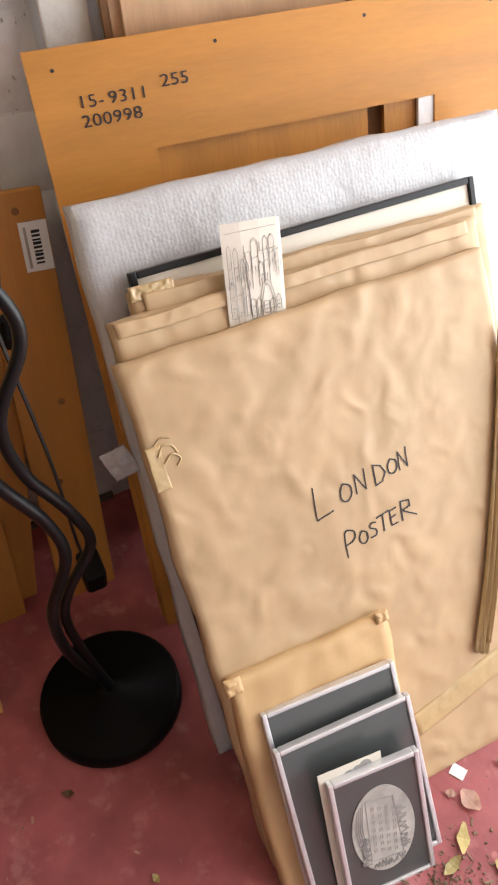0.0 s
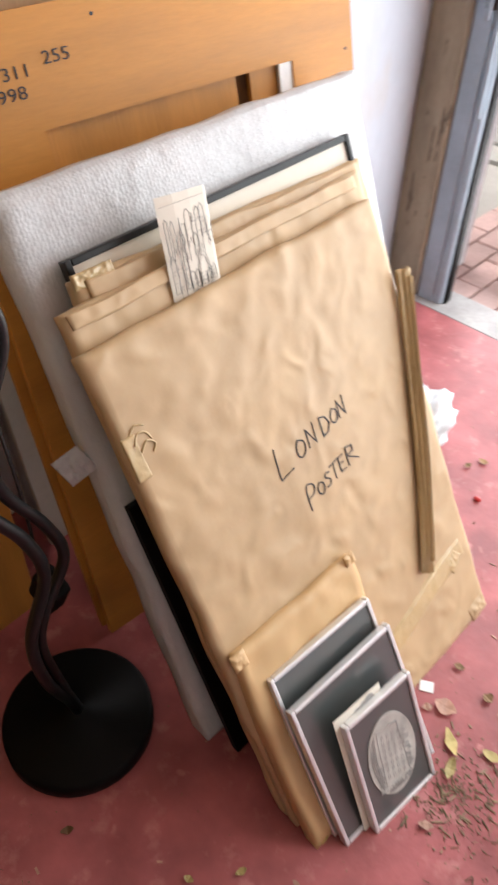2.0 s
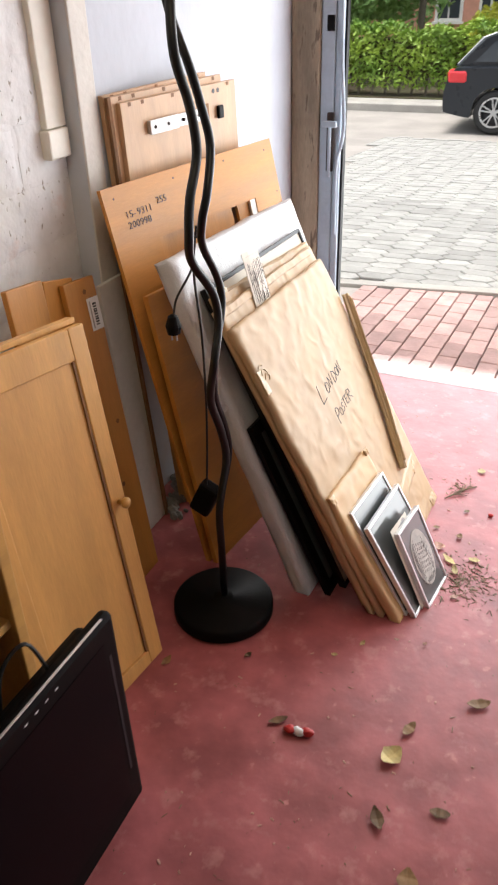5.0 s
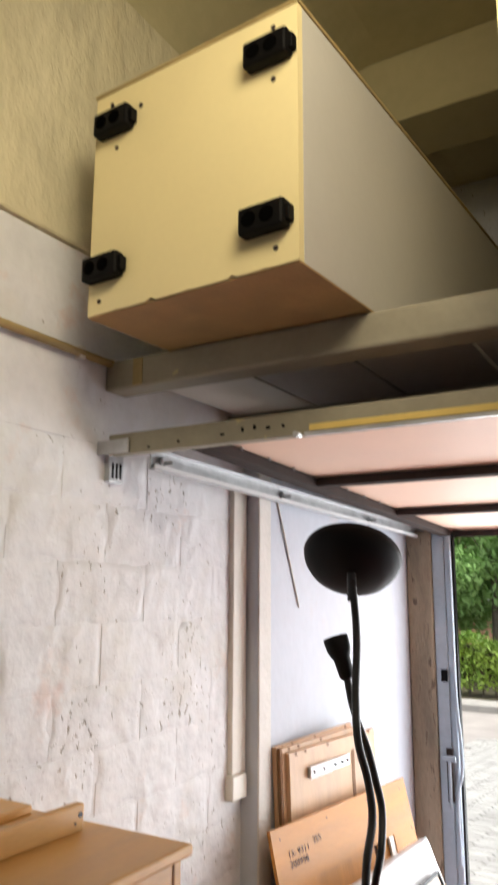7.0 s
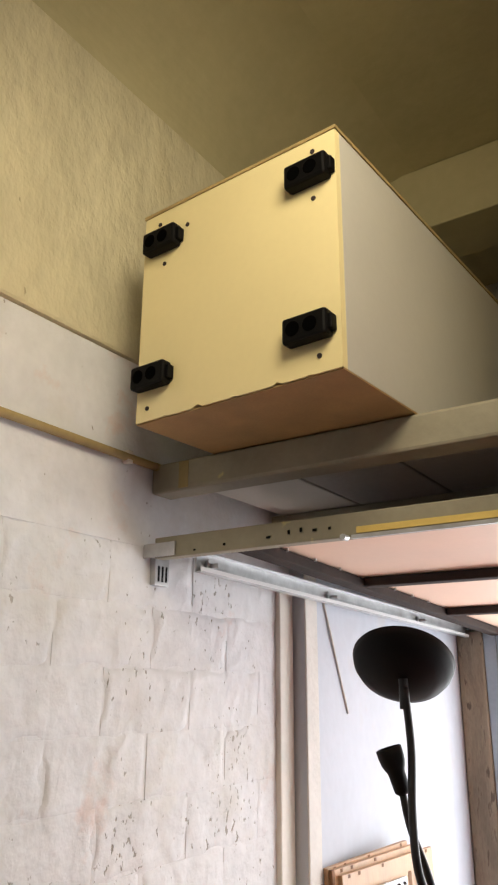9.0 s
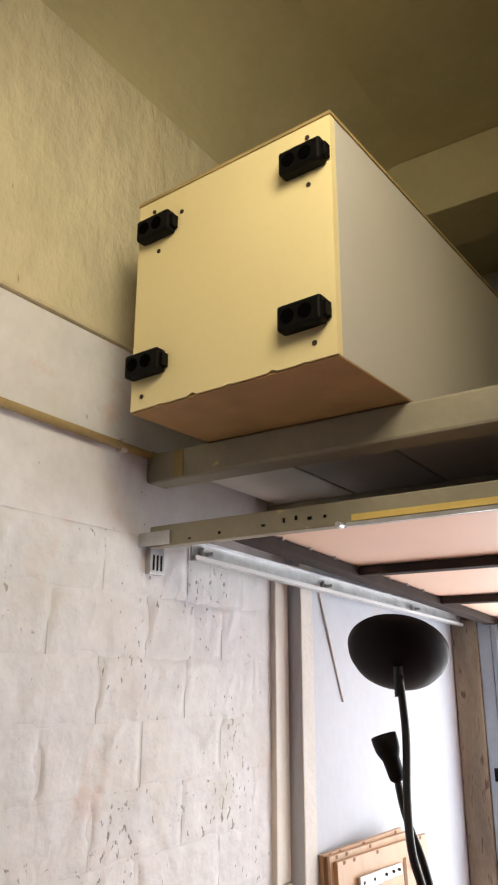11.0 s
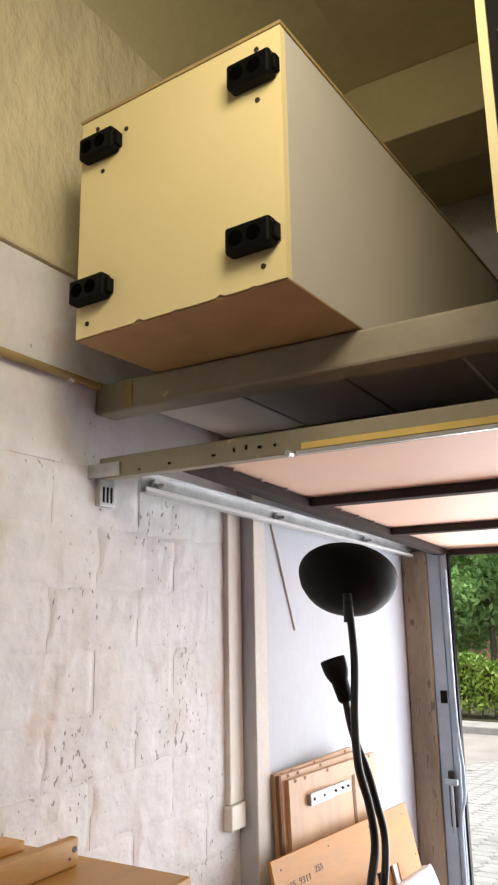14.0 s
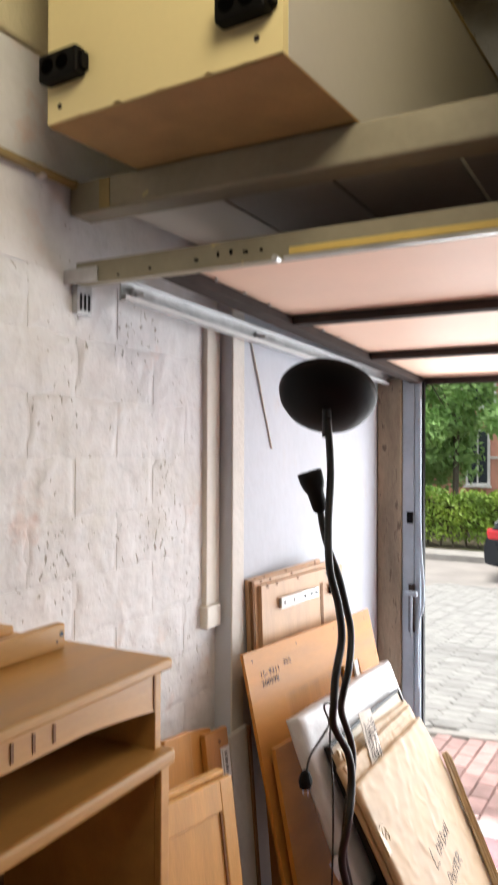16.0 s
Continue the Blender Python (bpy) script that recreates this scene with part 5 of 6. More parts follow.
rnd = random.Random(11)
bm = bmesh.new()
for k in range(1150):
    if k < 420:
        x, y = rnd.gauss(1.155, 0.05), rnd.gauss(0.30, 0.055)
    elif k < 520:
        x, y = rnd.gauss(1.04, 0.02), rnd.gauss(0.78, 0.035)
    elif k < 700:
        x, y = rnd.gauss(1.20, 0.08), rnd.gauss(0.28, 0.05)
    else:
        x, y = rnd.uniform(0.45, 1.6), rnd.uniform(-1.2, 1.5)
    s = rnd.uniform(0.0012, 0.0055) if k < 520 else rnd.uniform(0.001, 0.004) if k < 700 else rnd.uniform(0.001, 0.0035)
    m = pose(x, y, s * 0.35, rnd.uniform(-15, 15), rnd.uniform(-15, 15), rnd.uniform(0, 360)) @ Matrix.Diagonal((s * rnd.choice((0.7, 0.9, 1.2, 1.5, 4.5)), s * rnd.uniform(0.35, 0.8), s * 0.35, 1))
    bmesh.ops.create_cube(bm, size=1.0, matrix=m)
pale = bmesh.new()
for k in range(170):
    s = rnd.uniform(0.001, 0.0045)
    bmesh.ops.create_cube(pale, size=1.0, matrix=pose(rnd.uniform(0.4, 1.6), rnd.uniform(-1.2, 1.4), s * 0.3, rnd.uniform(-15, 15), 0, rnd.uniform(0, 360)) @ Matrix.Diagonal((s * rnd.uniform(0.8, 3), s, s * 0.3, 1)))
solid("pale_flecks", pale, "pink_leaf", "pale flecks of wood and paint on the floor", "litter", kind="stuff")
solid("leaf_crumbs", bm, "crumb", "scattered crumbs of dry leaf and grit", "litter", kind="stuff")
bm = bmesh.new()
for k in range(90):
    x, y = rnd.uniform(0.06, 0.22), rnd.uniform(0.2, 0.6)
    s = rnd.uniform(0.008, 0.03)
    bmesh.ops.create_icosphere(bm, subdivisions=1, radius=s, matrix=pose(x, y, s * 0.4, rnd.uniform(0, 90), rnd.uniform(0, 90), 0) @ Matrix.Diagonal((1, 0.7, 0.6, 1)))
for k in range(60):
    x, y = rnd.uniform(0.06, 0.18), rnd.uniform(1.25, 1.58)
    s = rnd.uniform(0.006, 0.022)
    bmesh.ops.create_icosphere(bm, subdivisions=1, radius=s, matrix=pose(x, y, s * 0.4, rnd.uniform(0, 90), rnd.uniform(0, 90), 0) @ Matrix.Diagonal((1, 0.7, 0.6, 1)))
solid("crumbled_plaster", bm, "rubble", "crumbled plaster and dirt at the foot of the wall", "rubble", kind="stuff")

BROOM = pose(0.315, 1.175, 0.0, 0, 0, 35)
hbm = thing("broom", BROOM, "pale wooden broom with brown bristles leaning on the wall", "broom")
part("head", box((-0.14, -0.025, 0.045), (0.12, 0.025, 0.062), 0.006), "pvc", hbm)
foot, tip = (BROOM.inverted() @ Vector(p) for p in ((0.275, 1.185, 0.06), (0.14, 1.13, 0.80)))
neck = foot.lerp(tip, 0.84)
part("handle", cyl(foot, neck, 0.0115), "pole", hbm, "pale beech broom handle")
part("handle_cap", cyl(neck, tip, 0.0125, 0.0118), "plank_grey", hbm, "grey plastic cap")
b = bmesh.new()
for i in range(17):
    for j in range(5):
        x, y = -0.13 + 0.0145 * i, -0.02 + 0.01 * j
        add_cyl(b, (x, y, 0.046), (x + rnd.uniform(-0.012, 0.012), y * 1.6 + rnd.uniform(-0.01, 0.01), 0.002), 0.004, 0.005, 5)
part("bristles", b, "bristle", hbm)
b = bmesh.new()
bmesh.ops.create_icosphere(b, subdivisions=4, radius=0.1)
for v in b.verts:
    p = v.co.copy()
    v.co = Vector((p.x * 0.8, p.y * 1.25, (p.z + 0.1) * 0.55)) * (1 + 0.5 * noise.noise(p * 22) + 0.25 * noise.noise(p * 55))
    v.co.z = max(0.001, v.co.z)
solid("plastic_bag", b, "bag", "crumpled thin white plastic bag on the floor", "plastic bag", m=pose(0.555, 1.03, 0.0, 0, 0, 20), smooth=True)
b = bmesh.new()
bmesh.ops.create_icosphere(b, subdivisions=4, radius=0.07)
for v in b.verts:
    p = v.co.copy()
    v.co = Vector((p.x, p.y * 1.5, (p.z + 0.07) * 0.5)) * (1 + 0.5 * noise.noise(p * 28) + 0.25 * noise.noise(p * 60))
    v.co.z = max(0.001, v.co.z)
solid("plastic_film", b, "bag", "scrap of clear plastic film by the post", "plastic film", m=pose(0.23, 1.34, 0.0), smooth=True)

# ---- outside: sloping forecourt, street, hedge, car, house
def ground_z(y):
    if y < 1.72:
        return -0.012
    if y < 11.0:
        return -0.012 - 0.0615 * (y - 1.72)
    return -0.583


YS = [1.4, 1.72, 3.0, 5.0, 7.0, 9.0, 10.5, 11.0, 12.0, 13.85]
bm = bmesh.new()
prof = [(y, ground_z(y) - 0.02) for y in YS] + [(13.9, -0.60), (14.0, -0.62), (60.0, -0.62), (400.0, -0.62)]
rows = [[bm.verts.new((x, y, z)) for x in (-400, -60, -12, 0, 12, 60, 400)] for y, z in prof]
for a, b in zip(rows, rows[1:]):
    for k in range(6):
        bm.faces.new((a[k], a[k + 1], b[k + 1], b[k]))
solid("ground", bm, "asphalt", "pale paved ground sloping down to the street", "ground", kind="structure")
solid("kerb", box((-40, 13.9, -0.7), (40, 14.08, -0.46), 0.02), "kerb", "grey concrete kerb along the street", "kerb", kind="structure")
solid("footpath", box((-40, 14.081, -0.7), (40, 14.75, -0.47)), "kerb", "pale concrete footpath behind the kerb", "pavement", kind="structure")
solid("verge", box((-40, 14.751, -0.7), (40, 40, -0.45)), "soil", "grass verge and front gardens", "lawn", kind="structure")


def leaf_cloud(n, place, size, seed):
    """Many small bent leaves; place(r) gives a point."""
    r = np.random.RandomState(seed)
    c = np.array([place(r) for _ in range(n)])
    d = r.normal(size=(n, 3))
    d /= np.linalg.norm(d, axis=1)[:, None]
    e = np.cross(d, r.normal(size=(n, 3)))
    e /= np.linalg.norm(e, axis=1)[:, None]
    s = size * (0.6 + 0.8 * r.rand(n))[:, None]
    w = np.cross(d, e)
    v = np.stack([c - d * s, c + e * s * 0.45 + w * s * 0.15, c + d * s, c - e * s * 0.45 + w * s * 0.15], 1).reshape(-1, 3)
    f = [(4 * k, 4 * k + 1, 4 * k + 2, 4 * k + 3) for k in range(n)]
    return v.tolist(), f


def leaf_mesh(name, n, place, size, seed, mat, parent):
    v, f = leaf_cloud(n, place, size, seed)
    me = bpy.data.meshes.new(name)
    me.from_pydata(v, [], f)
    me.materials.append(M[mat])
    ob = new(name, me)
    ob.parent = parent
    return ob


def hedge_place(r):
    x = r.uniform(-6.5, 3.0)
    u = r.uniform(-1, 1)
    top = 0.72 + 0.06 * math.sin(x * 3.1) + 0.05 * math.sin(x * 7.7 + 1)
    side = r.randint(3)
    if side == 0:
        return (x, 15.2 + 0.33 * u + r.normal() * 0.03, top + r.normal() * 0.05)
    z = -0.30 + (top + 0.30) * r.rand() ** 0.8
    return (x, 15.2 - (0.36 + 0.05 * math.sin(x * 5 + z * 6)) + abs(r.normal()) * 0.10, z)


hg = thing("hedge", pose(0, 0, 0), "clipped green privet hedge along the street", "hedge")
leaf_mesh("foliage", 16000, hedge_place, 0.055, 1, "leaf", hg)
rnd = random.Random(3)
for k in range(34):
    x = -6.4 + 0.28 * k
    part("stem", cyl((x, 15.1, -0.46), (x + rnd.uniform(-0.1, 0.1), 15.2, 0.4), 0.025, 0.012, 6), "bark", hg)
# solid dark box in the verge colour, filling the hedge behind its leaves
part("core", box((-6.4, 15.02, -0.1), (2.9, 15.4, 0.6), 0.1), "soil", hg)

ys = thing("golden_shrub", pose(-1.5, 17.0, -0.45), "bright yellow-green garden shrub behind the hedge", "shrub")


def shrub_place(r):
    d = r.normal(size=3)
    d /= np.linalg.norm(d)
    return tuple(np.array((0.55, 0.45, 0.5)) * d * (0.7 + 0.4 * r.rand()) + np.array((0, 0, 1.05)))


leaf_mesh("foliage", 2600, shrub_place, 0.05, 2, "leaf_y", ys)
part("trunk", cyl((0, 0, 0), (0, 0, 1.1), 0.05, 0.03, 8), "bark", ys)


def tree(x, y, h, crown, n, seed, label):
    t = thing("street_tree", pose(x, y, -0.46), label, "tree", "garden trees")
    r = random.Random(seed)
    part("trunk", tube(((0, 0, 0), (0.05, 0, h * 0.35), (-0.05, 0.1, h * 0.7), (0.0, 0, h)), 0.08, 8), "bark", t)
    blobs = []
    for k in range(16):
        a, z = r.uniform(0, 6.28), h * r.uniform(0.30, 1.05)
        rad = crown * r.uniform(0.35, 0.95)
        end = (rad * math.cos(a), rad * math.sin(a), z)
        part("limb", tube(((0, 0, z * 0.55), (end[0] * 0.5, end[1] * 0.5, z * 0.85), end), 0.014, 5), "bark", t)
        blobs.append((end, crown * r.uniform(0.28, 0.45)))
    blobs += [((r.uniform(-1, 1) * crown, r.uniform(-1, 0.5) * crown, h * r.uniform(0.22, 0.5)), crown * 0.3) for _ in range(8)]

    def place(q):
        c, s = blobs[q.randint(len(blobs))]
        d = q.normal(size=3)
        d /= np.linalg.norm(d)
        return tuple(np.array(c) + d * s * (0.55 + 0.5 * q.rand()) * np.array((1, 1, 0.8)))

    leaf_mesh("crown", n, place, 0.10, seed, "leaf_t", t)


tree(-3.4, 18.0, 9.0, 2.1, 16000, 24, "tall leafy tree by the hedge")
tree(-5.6, 18.5, 5.2, 2.3, 16000, 21, "leafy green tree in a front garden")
tree(-7.6, 22.5, 7.5, 2.8, 9000, 22, "tall green tree before the houses")
tree(-9.5, 19.5, 6.0, 2.6, 8000, 23, "leafy tree behind the hedge")

# house opposite
hs_ = thing("terraced_house", pose(-2.5, 25.0, -0.45), "salmon brick house with white window trim", "house")
part("wall", box((-4.6, 0, 0), (9.0, 6, 6.2)), "house", hs_)
bm = bmesh.new()
vv = [bm.verts.new(p) for p in ((-4.8, -0.3, 6.2), (9.2, -0.3, 6.2), (9.2, 6.3, 6.2), (-4.8, 6.3, 6.2), (-4.8, 3, 9.0), (9.2, 3, 9.0))]
for q in ((0, 1, 5, 4), (2, 3, 4, 5), (0, 4, 3), (1, 2, 5), (0, 3, 2, 1)):
    bm.faces.new([vv[k] for k in q])
part("roof", bm, "roof", hs_)
for x0, x1, z0, z1 in ((-2.05, -1.4, 1.0, 2.8), (-0.75, -0.22, 0.9, 1.85), (0.25, 0.62, 1.95, 3.0), (2.2, 3.2, 1.0, 2.6), (-2.2, -1.2, 3.7, 5.0), (-0.75, -0.15, 3.7, 5.0), (1.2, 2.2, 3.7, 5.0)):
    w = part("window", box((x0 - 0.09, -0.06, z0 - 0.09), (x1 + 0.09, -0.002, z1 + 0.09), 0.01), "house_white", hs_, "white window")
    xm = (x0 + x1) / 2
    part("pane", box((x0, -0.075, z0), (xm - 0.03, -0.061, z1)), "pane", w)
    part("pane", box((xm + 0.03, -0.075, z0), (x1, -0.061, z1)), "pane", w)
    part("sill", box((x0 - 0.15, -0.16, z0 - 0.16), (x1 + 0.15, -0.061, z0 - 0.091)), "house_white", w)
dd = part("door", box((0.19, -0.06, 0.05), (0.69, -0.003, 1.62), 0.01), "pane", hs_, "dark blue front door")
part("door_surround", box((0.05, -0.05, 0.05), (0.185, -0.004, 1.8)), "house_white", dd)
part("door_surround", box((0.695, -0.05, 0.05), (0.83, -0.004, 1.8)), "house_white", dd)
part("string_course", box((-4.6, -0.04, 1.85), (9.0, -0.001, 1.93)), "house_white", hs_)
h2_ = thing("pale_house", pose(-14.0, 28.0, -0.45), "pale rendered house with white windows", "house")
part("wall", box((-5, 0, 0), (5.5, 6, 6.5)), "house_white", h2_)
part("roof", box((-5.2, -0.3, 6.5), (5.7, 6.3, 8.0), 0.6), "roof", h2_)
for x in (-3.4, -1.4, 0.6, 2.6, 4.2):
    w = part("window", box((x - 0.5, -0.05, 0.9), (x + 0.5, -0.002, 2.4), 0.01), "house_white", h2_)
    for q in (-0.25, 0.25):
        part("pane", box((x + q - 0.2, -0.06, 1.0), (x + q + 0.2, -0.051, 2.3)), "pane", w)

# parked car
CAR_Y, CAR_Z = 11.75, -0.583
car = thing("parked_car", pose(-1.42, CAR_Y, CAR_Z), "dark grey hatchback parked on the far side of the street", "car")


def car_shell(outline, y0, y1, inset, mat, name, label=""):
    """A body section: a side outline carried across the car's width, drawn in towards both sides."""
    bm = bmesh.new()
    cx = sum(p[0] for p in outline) / len(outline)
    cz = sum(p[1] for p in outline) / len(outline)
    rings = []
    for y, k in ((y0, inset), (y0 + 0.06, 0.0), ((y0 + y1) / 2, -0.01), (y1 - 0.06, 0.0), (y1, inset)):
        rings.append([bm.verts.new((cx + (x - cx) * (1 - k), y, cz + (z - cz) * (1 - k))) for x, z in outline])
    n = len(outline)
    for a, b in zip(rings, rings[1:]):
        for k in range(n):
            bm.faces.new((a[k], a[(k + 1) % n], b[(k + 1) % n], b[k]))
    bm.faces.new(rings[0])
    bm.faces.new(rings[-1][::-1])
    bmesh.ops.triangulate(bm, faces=[f for f in bm.faces if len(f.verts) > 4])
    return part(name, bm, mat, car, label, smooth=False)


def car_body():
    """The lower body: its upper and lower edge along the car, with the wheel arches cut out."""
    tops = [(0.0, 0.62), (0.04, 0.84), (0.16, 0.97), (1.2, 0.99), (2.4, 0.97), (3.2, 0.92), (3.9, 0.80), (4.2, 0.62), (4.28, 0.5)]
    lows = [(0.0, 0.42), (0.06, 0.30), (0.35, 0.24), (1.3, 0.2), (3.0, 0.2), (4.2, 0.24), (4.28, 0.4)]

    def on(line, x):
        for (x0, z0), (x1, z1) in zip(line, line[1:]):
            if x <= x1:
                return z0 + (z1 - z0) * (x - x0) / (x1 - x0)
        return line[-1][1]

    xs = sorted({round(4.28 * k / 70, 3) for k in range(71)} | {0.44, 1.18, 3.13, 3.87})
    bm = bmesh.new()
    rings = []
    for y, k in ((0.0, 0.94), (0.07, 1.0), (0.88, 1.01), (1.69, 1.0), (1.76, 0.94)):
        row = []
        for x in xs:
            zt, zb = on(tops, x), on(lows, x)
            for cx in (0.81, 3.5):
                if abs(x - cx) < 0.37:
                    zb = max(zb, 0.31 + math.sqrt(0.37 ** 2 - (x - cx) ** 2))
            mid = 0.6
            sh = (1 - k) * 0.06
            row.append((bm.verts.new((x, y, zb)), bm.verts.new((x, y - sh * 0.3, max(zb + 0.01, min(zt - 0.02, mid)))), bm.verts.new((x, y, max(zb + 0.02, mid + (zt - mid) * k)))))
        rings.append(row)
    for a, b in zip(rings, rings[1:]):
        for i in range(len(xs) - 1):
            bm.faces.new((a[i][2], a[i + 1][2], b[i + 1][2], b[i][2]))
            bm.faces.new((a[i][0], b[i][0], b[i + 1][0], a[i + 1][0]))
        for i in (0, len(xs) - 1):
            for q in (0, 1):
                bm.faces.new((a[i][q], a[i][q + 1], b[i][q + 1], b[i][q]))
    for row in (rings[0], rings[-1]):
        for i in range(len(xs) - 1):
            for q in (0, 1):
                bm.faces.new((row[i][q], row[i + 1][q], row[i + 1][q + 1], row[i][q + 1]))
    return part("body", bm, "car", car)


car_body()
green = [(0.13, 0.965), (0.30, 1.15), (0.52, 1.36), (0.75, 1.44), (1.5, 1.48), (2.1, 1.44), (2.75, 1.15), (3.05, 0.95)]
car_shell(green, 0.10, 1.66, 0.05, "car", "cabin")
for pts in (((0.42, 1.03), (0.70, 1.32), (0.98, 1.36), (0.98, 1.03)), ((1.06, 1.03), (1.06, 1.37), (1.75, 1.40), (1.80, 1.03)), ((1.90, 1.03), (1.85, 1.38), (2.1, 1.35), (2.6, 1.05))):
    b = bmesh.new()
    a = [b.verts.new((x, 0.088, z)) for x, z in pts]
    c = [b.verts.new((x, 0.125, z)) for x, z in pts]
    b.faces.new(a)
    b.faces.new(c[::-1])
    for k in range(4):
        b.faces.new((a[k], a[(k + 1) % 4], c[(k + 1) % 4], c[k]))
    part("side_window", b, "pane", car)
b = bmesh.new()
q = [b.verts.new(p) for p in ((0.15, 0.2, 1.0), (0.15, 1.56, 1.0), (0.50, 1.5, 1.36), (0.50, 0.26, 1.36), (0.13, 0.2, 0.99), (0.13, 1.56, 0.99), (0.48, 1.5, 1.37), (0.48, 0.26, 1.37))]
for f in ((0, 1, 2, 3), (7, 6, 5, 4), (0, 4, 5, 1), (1, 5, 6, 2), (2, 6, 7, 3), (3, 7, 4, 0)):
    b.faces.new([q[k] for k in f])
# rear glass is opaque white, the sky's reflection put into its colour
part("rear_window", b, "house_white", car)
part("tail_lamp", box((0.035, -0.012, 0.72), (0.36, 0.25, 0.93), 0.05), "red_lamp", car, "red tail lamp")
part("bumper", box((-0.02, 0.05, 0.28), (0.20, 1.71, 0.62), 0.06), "car", car)
part("door_handle", box((1.35, -0.015, 0.84), (1.52, 0.0, 0.87), 0.006), "car", car)
for cx in (0.81, 3.5):
    for y in (0.02, 1.55):
        w = part("wheel", lathe(((0.19, 0.0), (0.29, 0.0), (0.318, 0.03), (0.318, 0.16), (0.29, 0.19), (0.215, 0.19), (0.19, 0.17)), 32, True), "tyre", car, "black tyre", smooth=False)
        w.matrix_basis = pose(cx, y + 0.19, 0.318, 90, 0, 0)
        part("rim_ring", lathe(((0.20, 0.155), (0.226, 0.155), (0.226, 0.192), (0.20, 0.192)), 32, True), "rim", w)
        part("rim_back", cyl((0, 0, 0.08), (0, 0, 0.10), 0.205, seg=24), "ink", w)
        part("hub", cyl((0, 0, 0.15), (0, 0, 0.19), 0.045, seg=16), "rim", w)
        for k in range(10):
            a = 2 * math.pi * k / 10 + 0.12 * (-1) ** k
            part("spoke", box((0.03, -0.011, 0.165), (0.212, 0.011, 0.188), 0.003, Matrix.Rotation(a, 4, "Z")), "rim", w)

# ---- pieces of the setting: wall blocks, pavers
rnd = random.Random(7)


def block_mesh(w, h, seed):
    bm = bmesh.new()
    nu, nv = 22, 11
    g = []
    for j in range(nv + 1):
        row = []
        for i in range(nu + 1):
            y, z = w * (i / nu - 0.5), h * (j / nv - 0.5)
            e = min(w / 2 - abs(y), h / 2 - abs(z))
            side = 1.0 if w / 2 - abs(y) < h / 2 - abs(z) else 0.7
            sunk = 0.0015 + 0.025 * side * max(0.0, noise.noise(Vector((y * 11 + 3, z * 13, seed * 5.1))) - 0.02)
            x = 0.0105 - sunk * max(0.0, 1 - e / 0.013) ** 1.5
            x += min(1.0, e / 0.03) * (0.0034 * noise.noise(Vector((y * 9, z * 11, seed * 3.7))) + 0.0020 * noise.noise(Vector((y * 31, z * 17, seed * 1.9))))
            row.append(bm.verts.new((x, y, z)))
        g.append(row)
    for j in range(nv):
        for i in range(nu):
            bm.faces.new((g[j][i], g[j][i + 1], g[j + 1][i + 1], g[j + 1][i]))
    rim = [e for e in bm.edges if e.is_boundary]
    for e in rim:
        e.smooth = False
    ex = bmesh.ops.extrude_edge_only(bm, edges=rim)
    for v in ex["geom"]:
        if isinstance(v, bmesh.types.BMVert):
            v.co.x = -0.02
    bmesh.ops.recalc_face_normals(bm, faces=bm.faces)
    me = bpy.data.meshes.new("block")
    bm.to_mesh(me)
    bm.free()
    me.materials.append(M["paint_pitted" if seed % 3 == 0 else "paint"])
    for p in me.polygons:
        p.use_smooth = True
    return me


BWID, BHEI, GAP = 0.326, 0.15, 0.0003
shared = [block_mesh(BWID - GAP, BHEI - GAP, s) for s in range(9)]
ends = {}
for j in range(14):
    z = 0.085 + BHEI * (j + 0.5)
    y = 0.143 if j % 2 == 0 else -0.02
    first = 0.163 - y
    if first > 0.05:
        if first not in ends:
            ends[first] = block_mesh(first - GAP, BHEI - GAP, 31)
        ob = new("block", ends[first])
        ob.parent = wall_w
        ob.location = (-0.012, 0.163 - first / 2, z)
    while y > -2.3:
        ob = new("block", rnd.choice(shared))
        ob.parent = wall_w
        ob.location = (-0.012 + rnd.uniform(-0.0003, 0.0003), y - BWID / 2, z)
        y -= BWID


def paver_mesh(outline, mat, depth=0.03):
    bm = bmesh.new()
    cx = sum(p[0] for p in outline) / len(outline)
    cy = sum(p[1] for p in outline) / len(outline)
    rings = []
    for k, z in ((1.0, -depth), (1.0, -0.006), (0.95, 0.0)):
        rings.append([bm.verts.new((cx + (x - cx) * k, cy + (y - cy) * k, z)) for x, y in outline])
    n = len(outline)
    for a, b in zip(rings, rings[1:]):
        for k in range(n):
            bm.faces.new((a[k], a[(k + 1) % n], b[(k + 1) % n], b[k]))
    bm.faces.new(rings[-1])
    me = bpy.data.meshes.new("paver")
    bmesh.ops.recalc_face_normals(bm, faces=bm.faces)
    bm.to_mesh(me)
    bm.free()
    me.materials.append(M[mat])
    return me


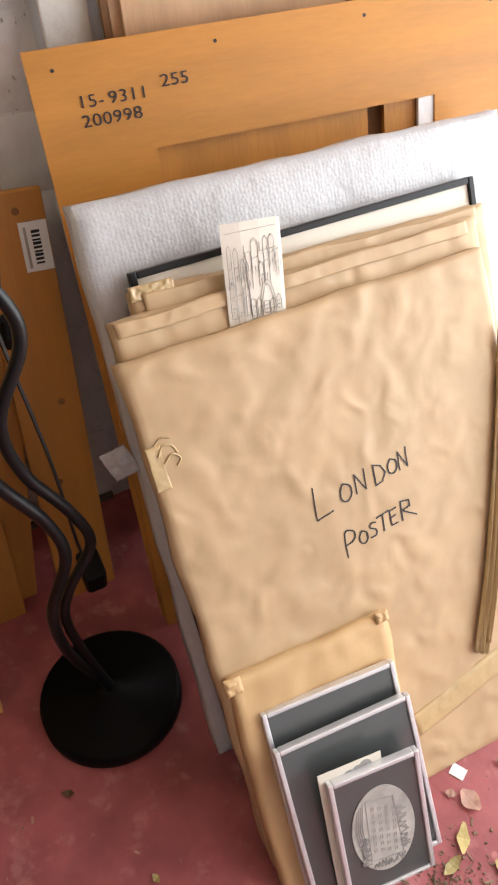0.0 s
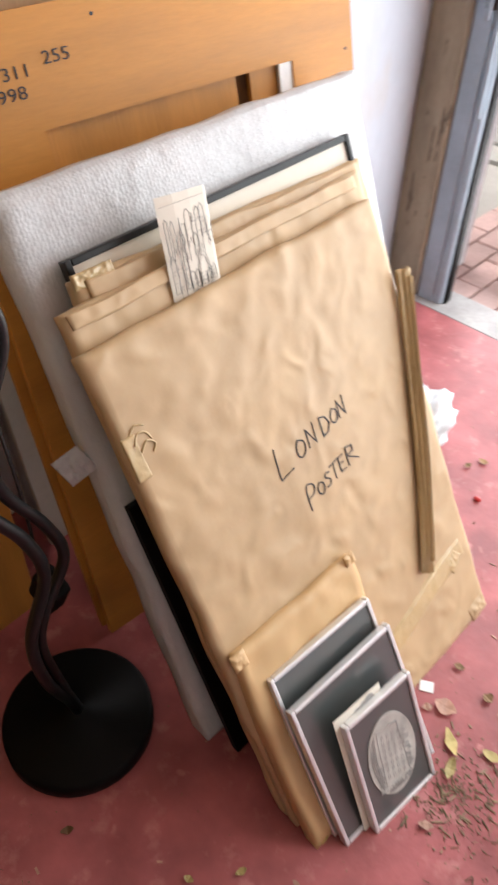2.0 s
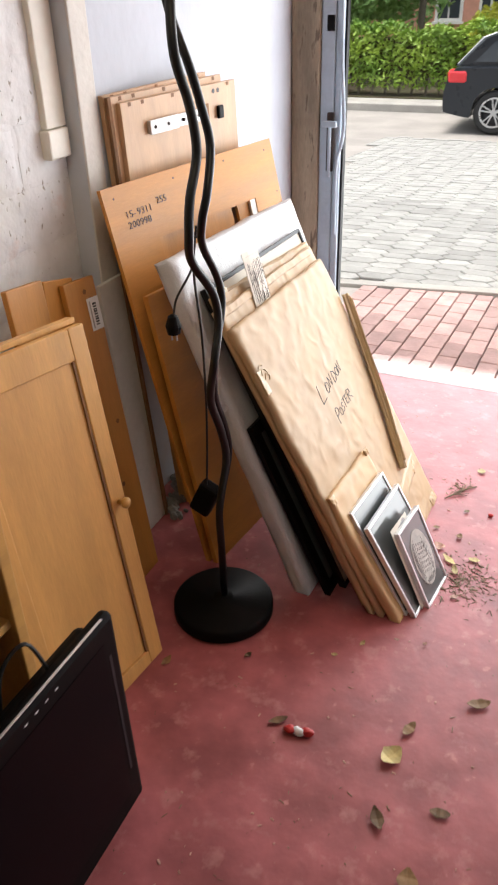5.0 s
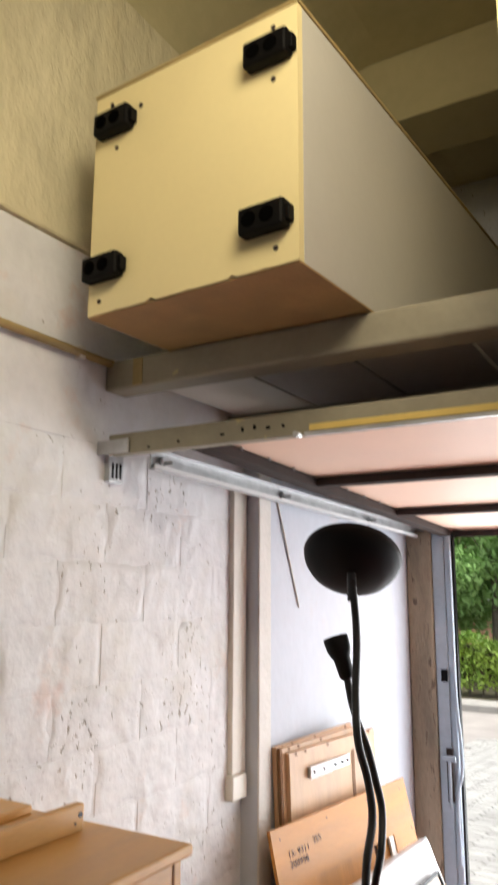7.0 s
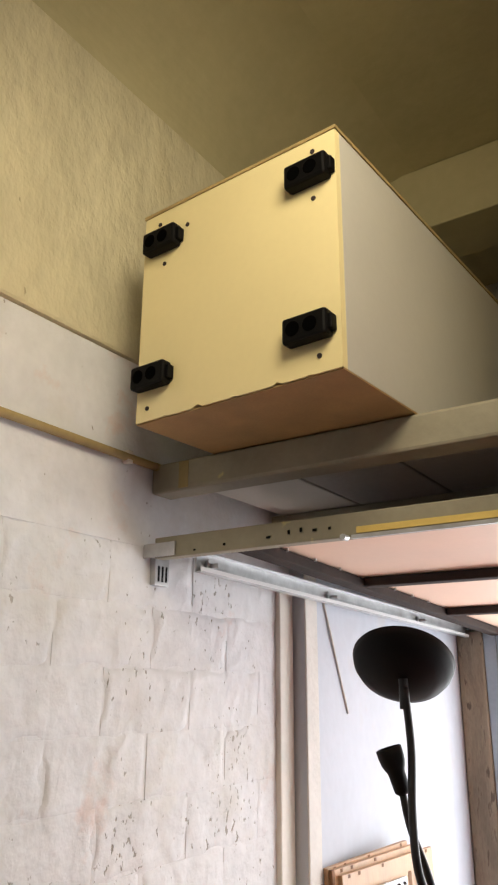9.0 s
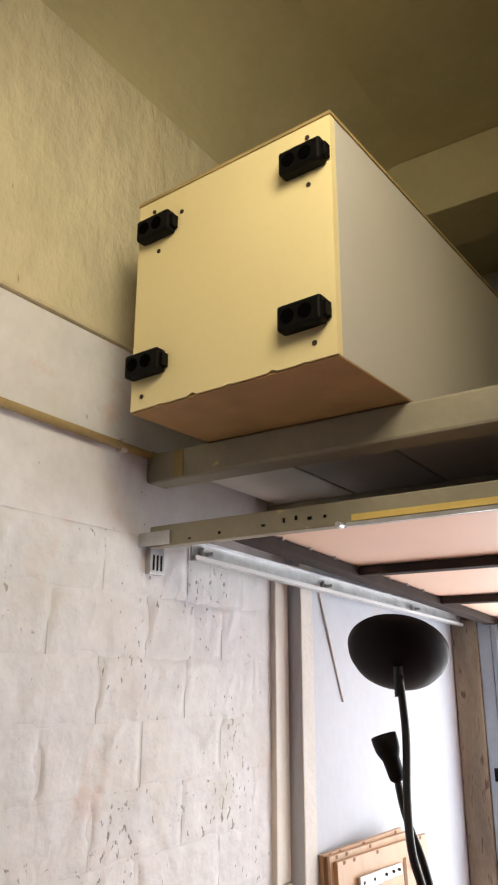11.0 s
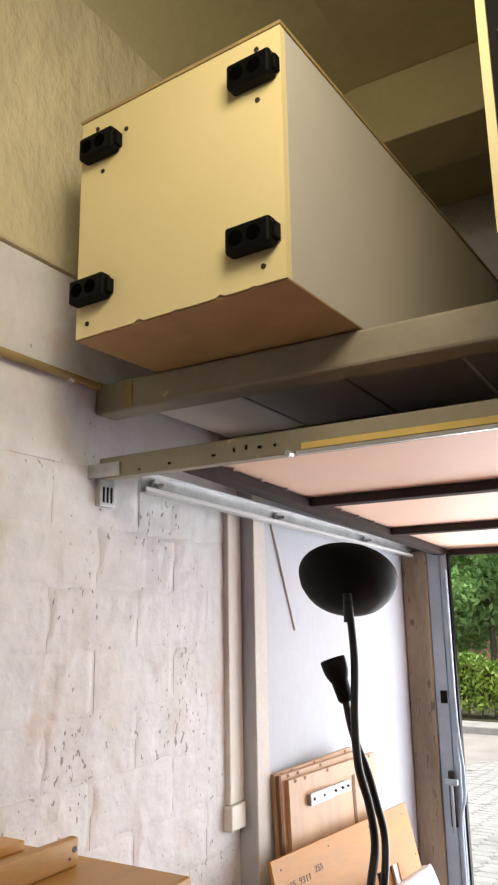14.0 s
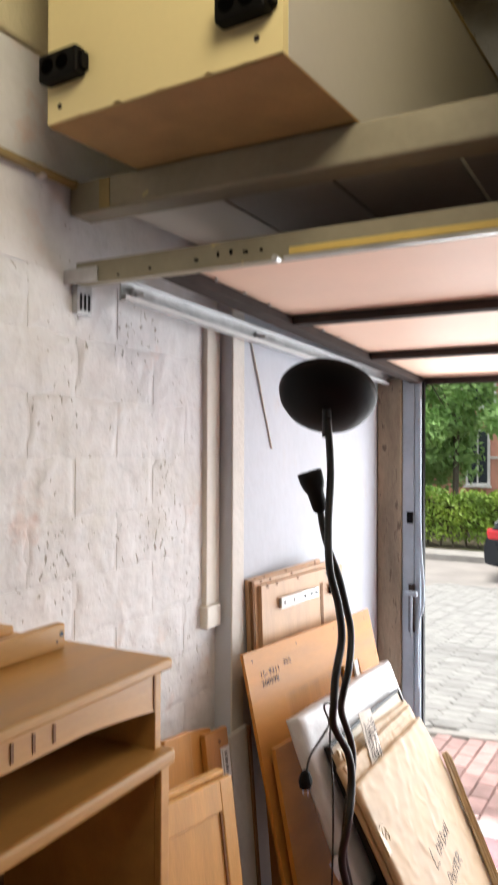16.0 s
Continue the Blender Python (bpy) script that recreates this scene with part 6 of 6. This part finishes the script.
ground = bpy.data.objects["ground"]
SL = math.degrees(math.atan(-0.0615))
red = paver_mesh(((-0.047, -0.097), (0.047, -0.097), (0.047, 0.097), (-0.047, 0.097)), "brick_red")
for i in range(26):
    for j in range(9):
        x, y = 0.06 + 0.1 * i, 1.73 + 0.2 * j + 0.1 * (i % 2)
        if y < 3.0 + 0.15 * x:
            ob = new("paver", red)
            ob.parent = ground
            ob.matrix_basis = pose(x, y, ground_z(y) + rnd.uniform(-0.002, 0.002), SL, 0, rnd.uniform(-0.6, 0.6))
solid("paving_edge", box((-1.2, -0.05, -0.1), (3.2, 0.05, 0.006), 0.004), "kerb", "pale edging strip between red and grey paving", "edging", kind="structure", m=pose(0.0, 2.98, ground_z(2.98), SL, 0, 8.5) @ Matrix.Rotation(math.radians(-0.5), 4, "Y"))
HEX = [(-0.125, 0.0), (-0.075, -0.067), (0.075, -0.067), (0.125, 0.0), (0.075, 0.067), (-0.075, 0.067)]
hexm = paver_mesh(HEX, "cobble")
far_v, far_f = [], []
count = 0
for j in range(118):
    for i in range(-14, 20):
        y = 3.12 + 0.0705 * j
        x = i * 0.412 + (0.206 if j % 2 else 0.0) - 0.6
        if y < 3.05 + 0.15 * x or x < -1.2 - 0.12 * (y - 3) or x > 3.0 or y > 11.2:
            continue
        z = ground_z(y) + rnd.uniform(-0.003, 0.003)
        if count < 290 and y < 6.0 and -1.0 < x < 1.9:
            ob = new("cobble", hexm)
            ob.parent = ground
            ob.matrix_basis = pose(x, y, z, SL, rnd.uniform(-0.8, 0.8), 0)
            count += 1
        else:
            b0 = len(far_v)
            for k, zz in ((1.0, -0.012), (0.95, 0.0)):
                far_v += [(x + px * k, y + py * k, z + zz - 0.0615 * py) for px, py in HEX]
            far_f.append(tuple(b0 + 6 + q for q in range(6)))
            far_f += [(b0 + q, b0 + (q + 1) % 6, b0 + 6 + (q + 1) % 6, b0 + 6 + q) for q in range(6)]
me = bpy.data.meshes.new("far_cobbles")
me.from_pydata(far_v, [], far_f)
me.materials.append(M["cobble"])
fc = tagged(new("far_cobbles", me), "worn grey hexagonal paving of the forecourt", "paving", kind="stuff")
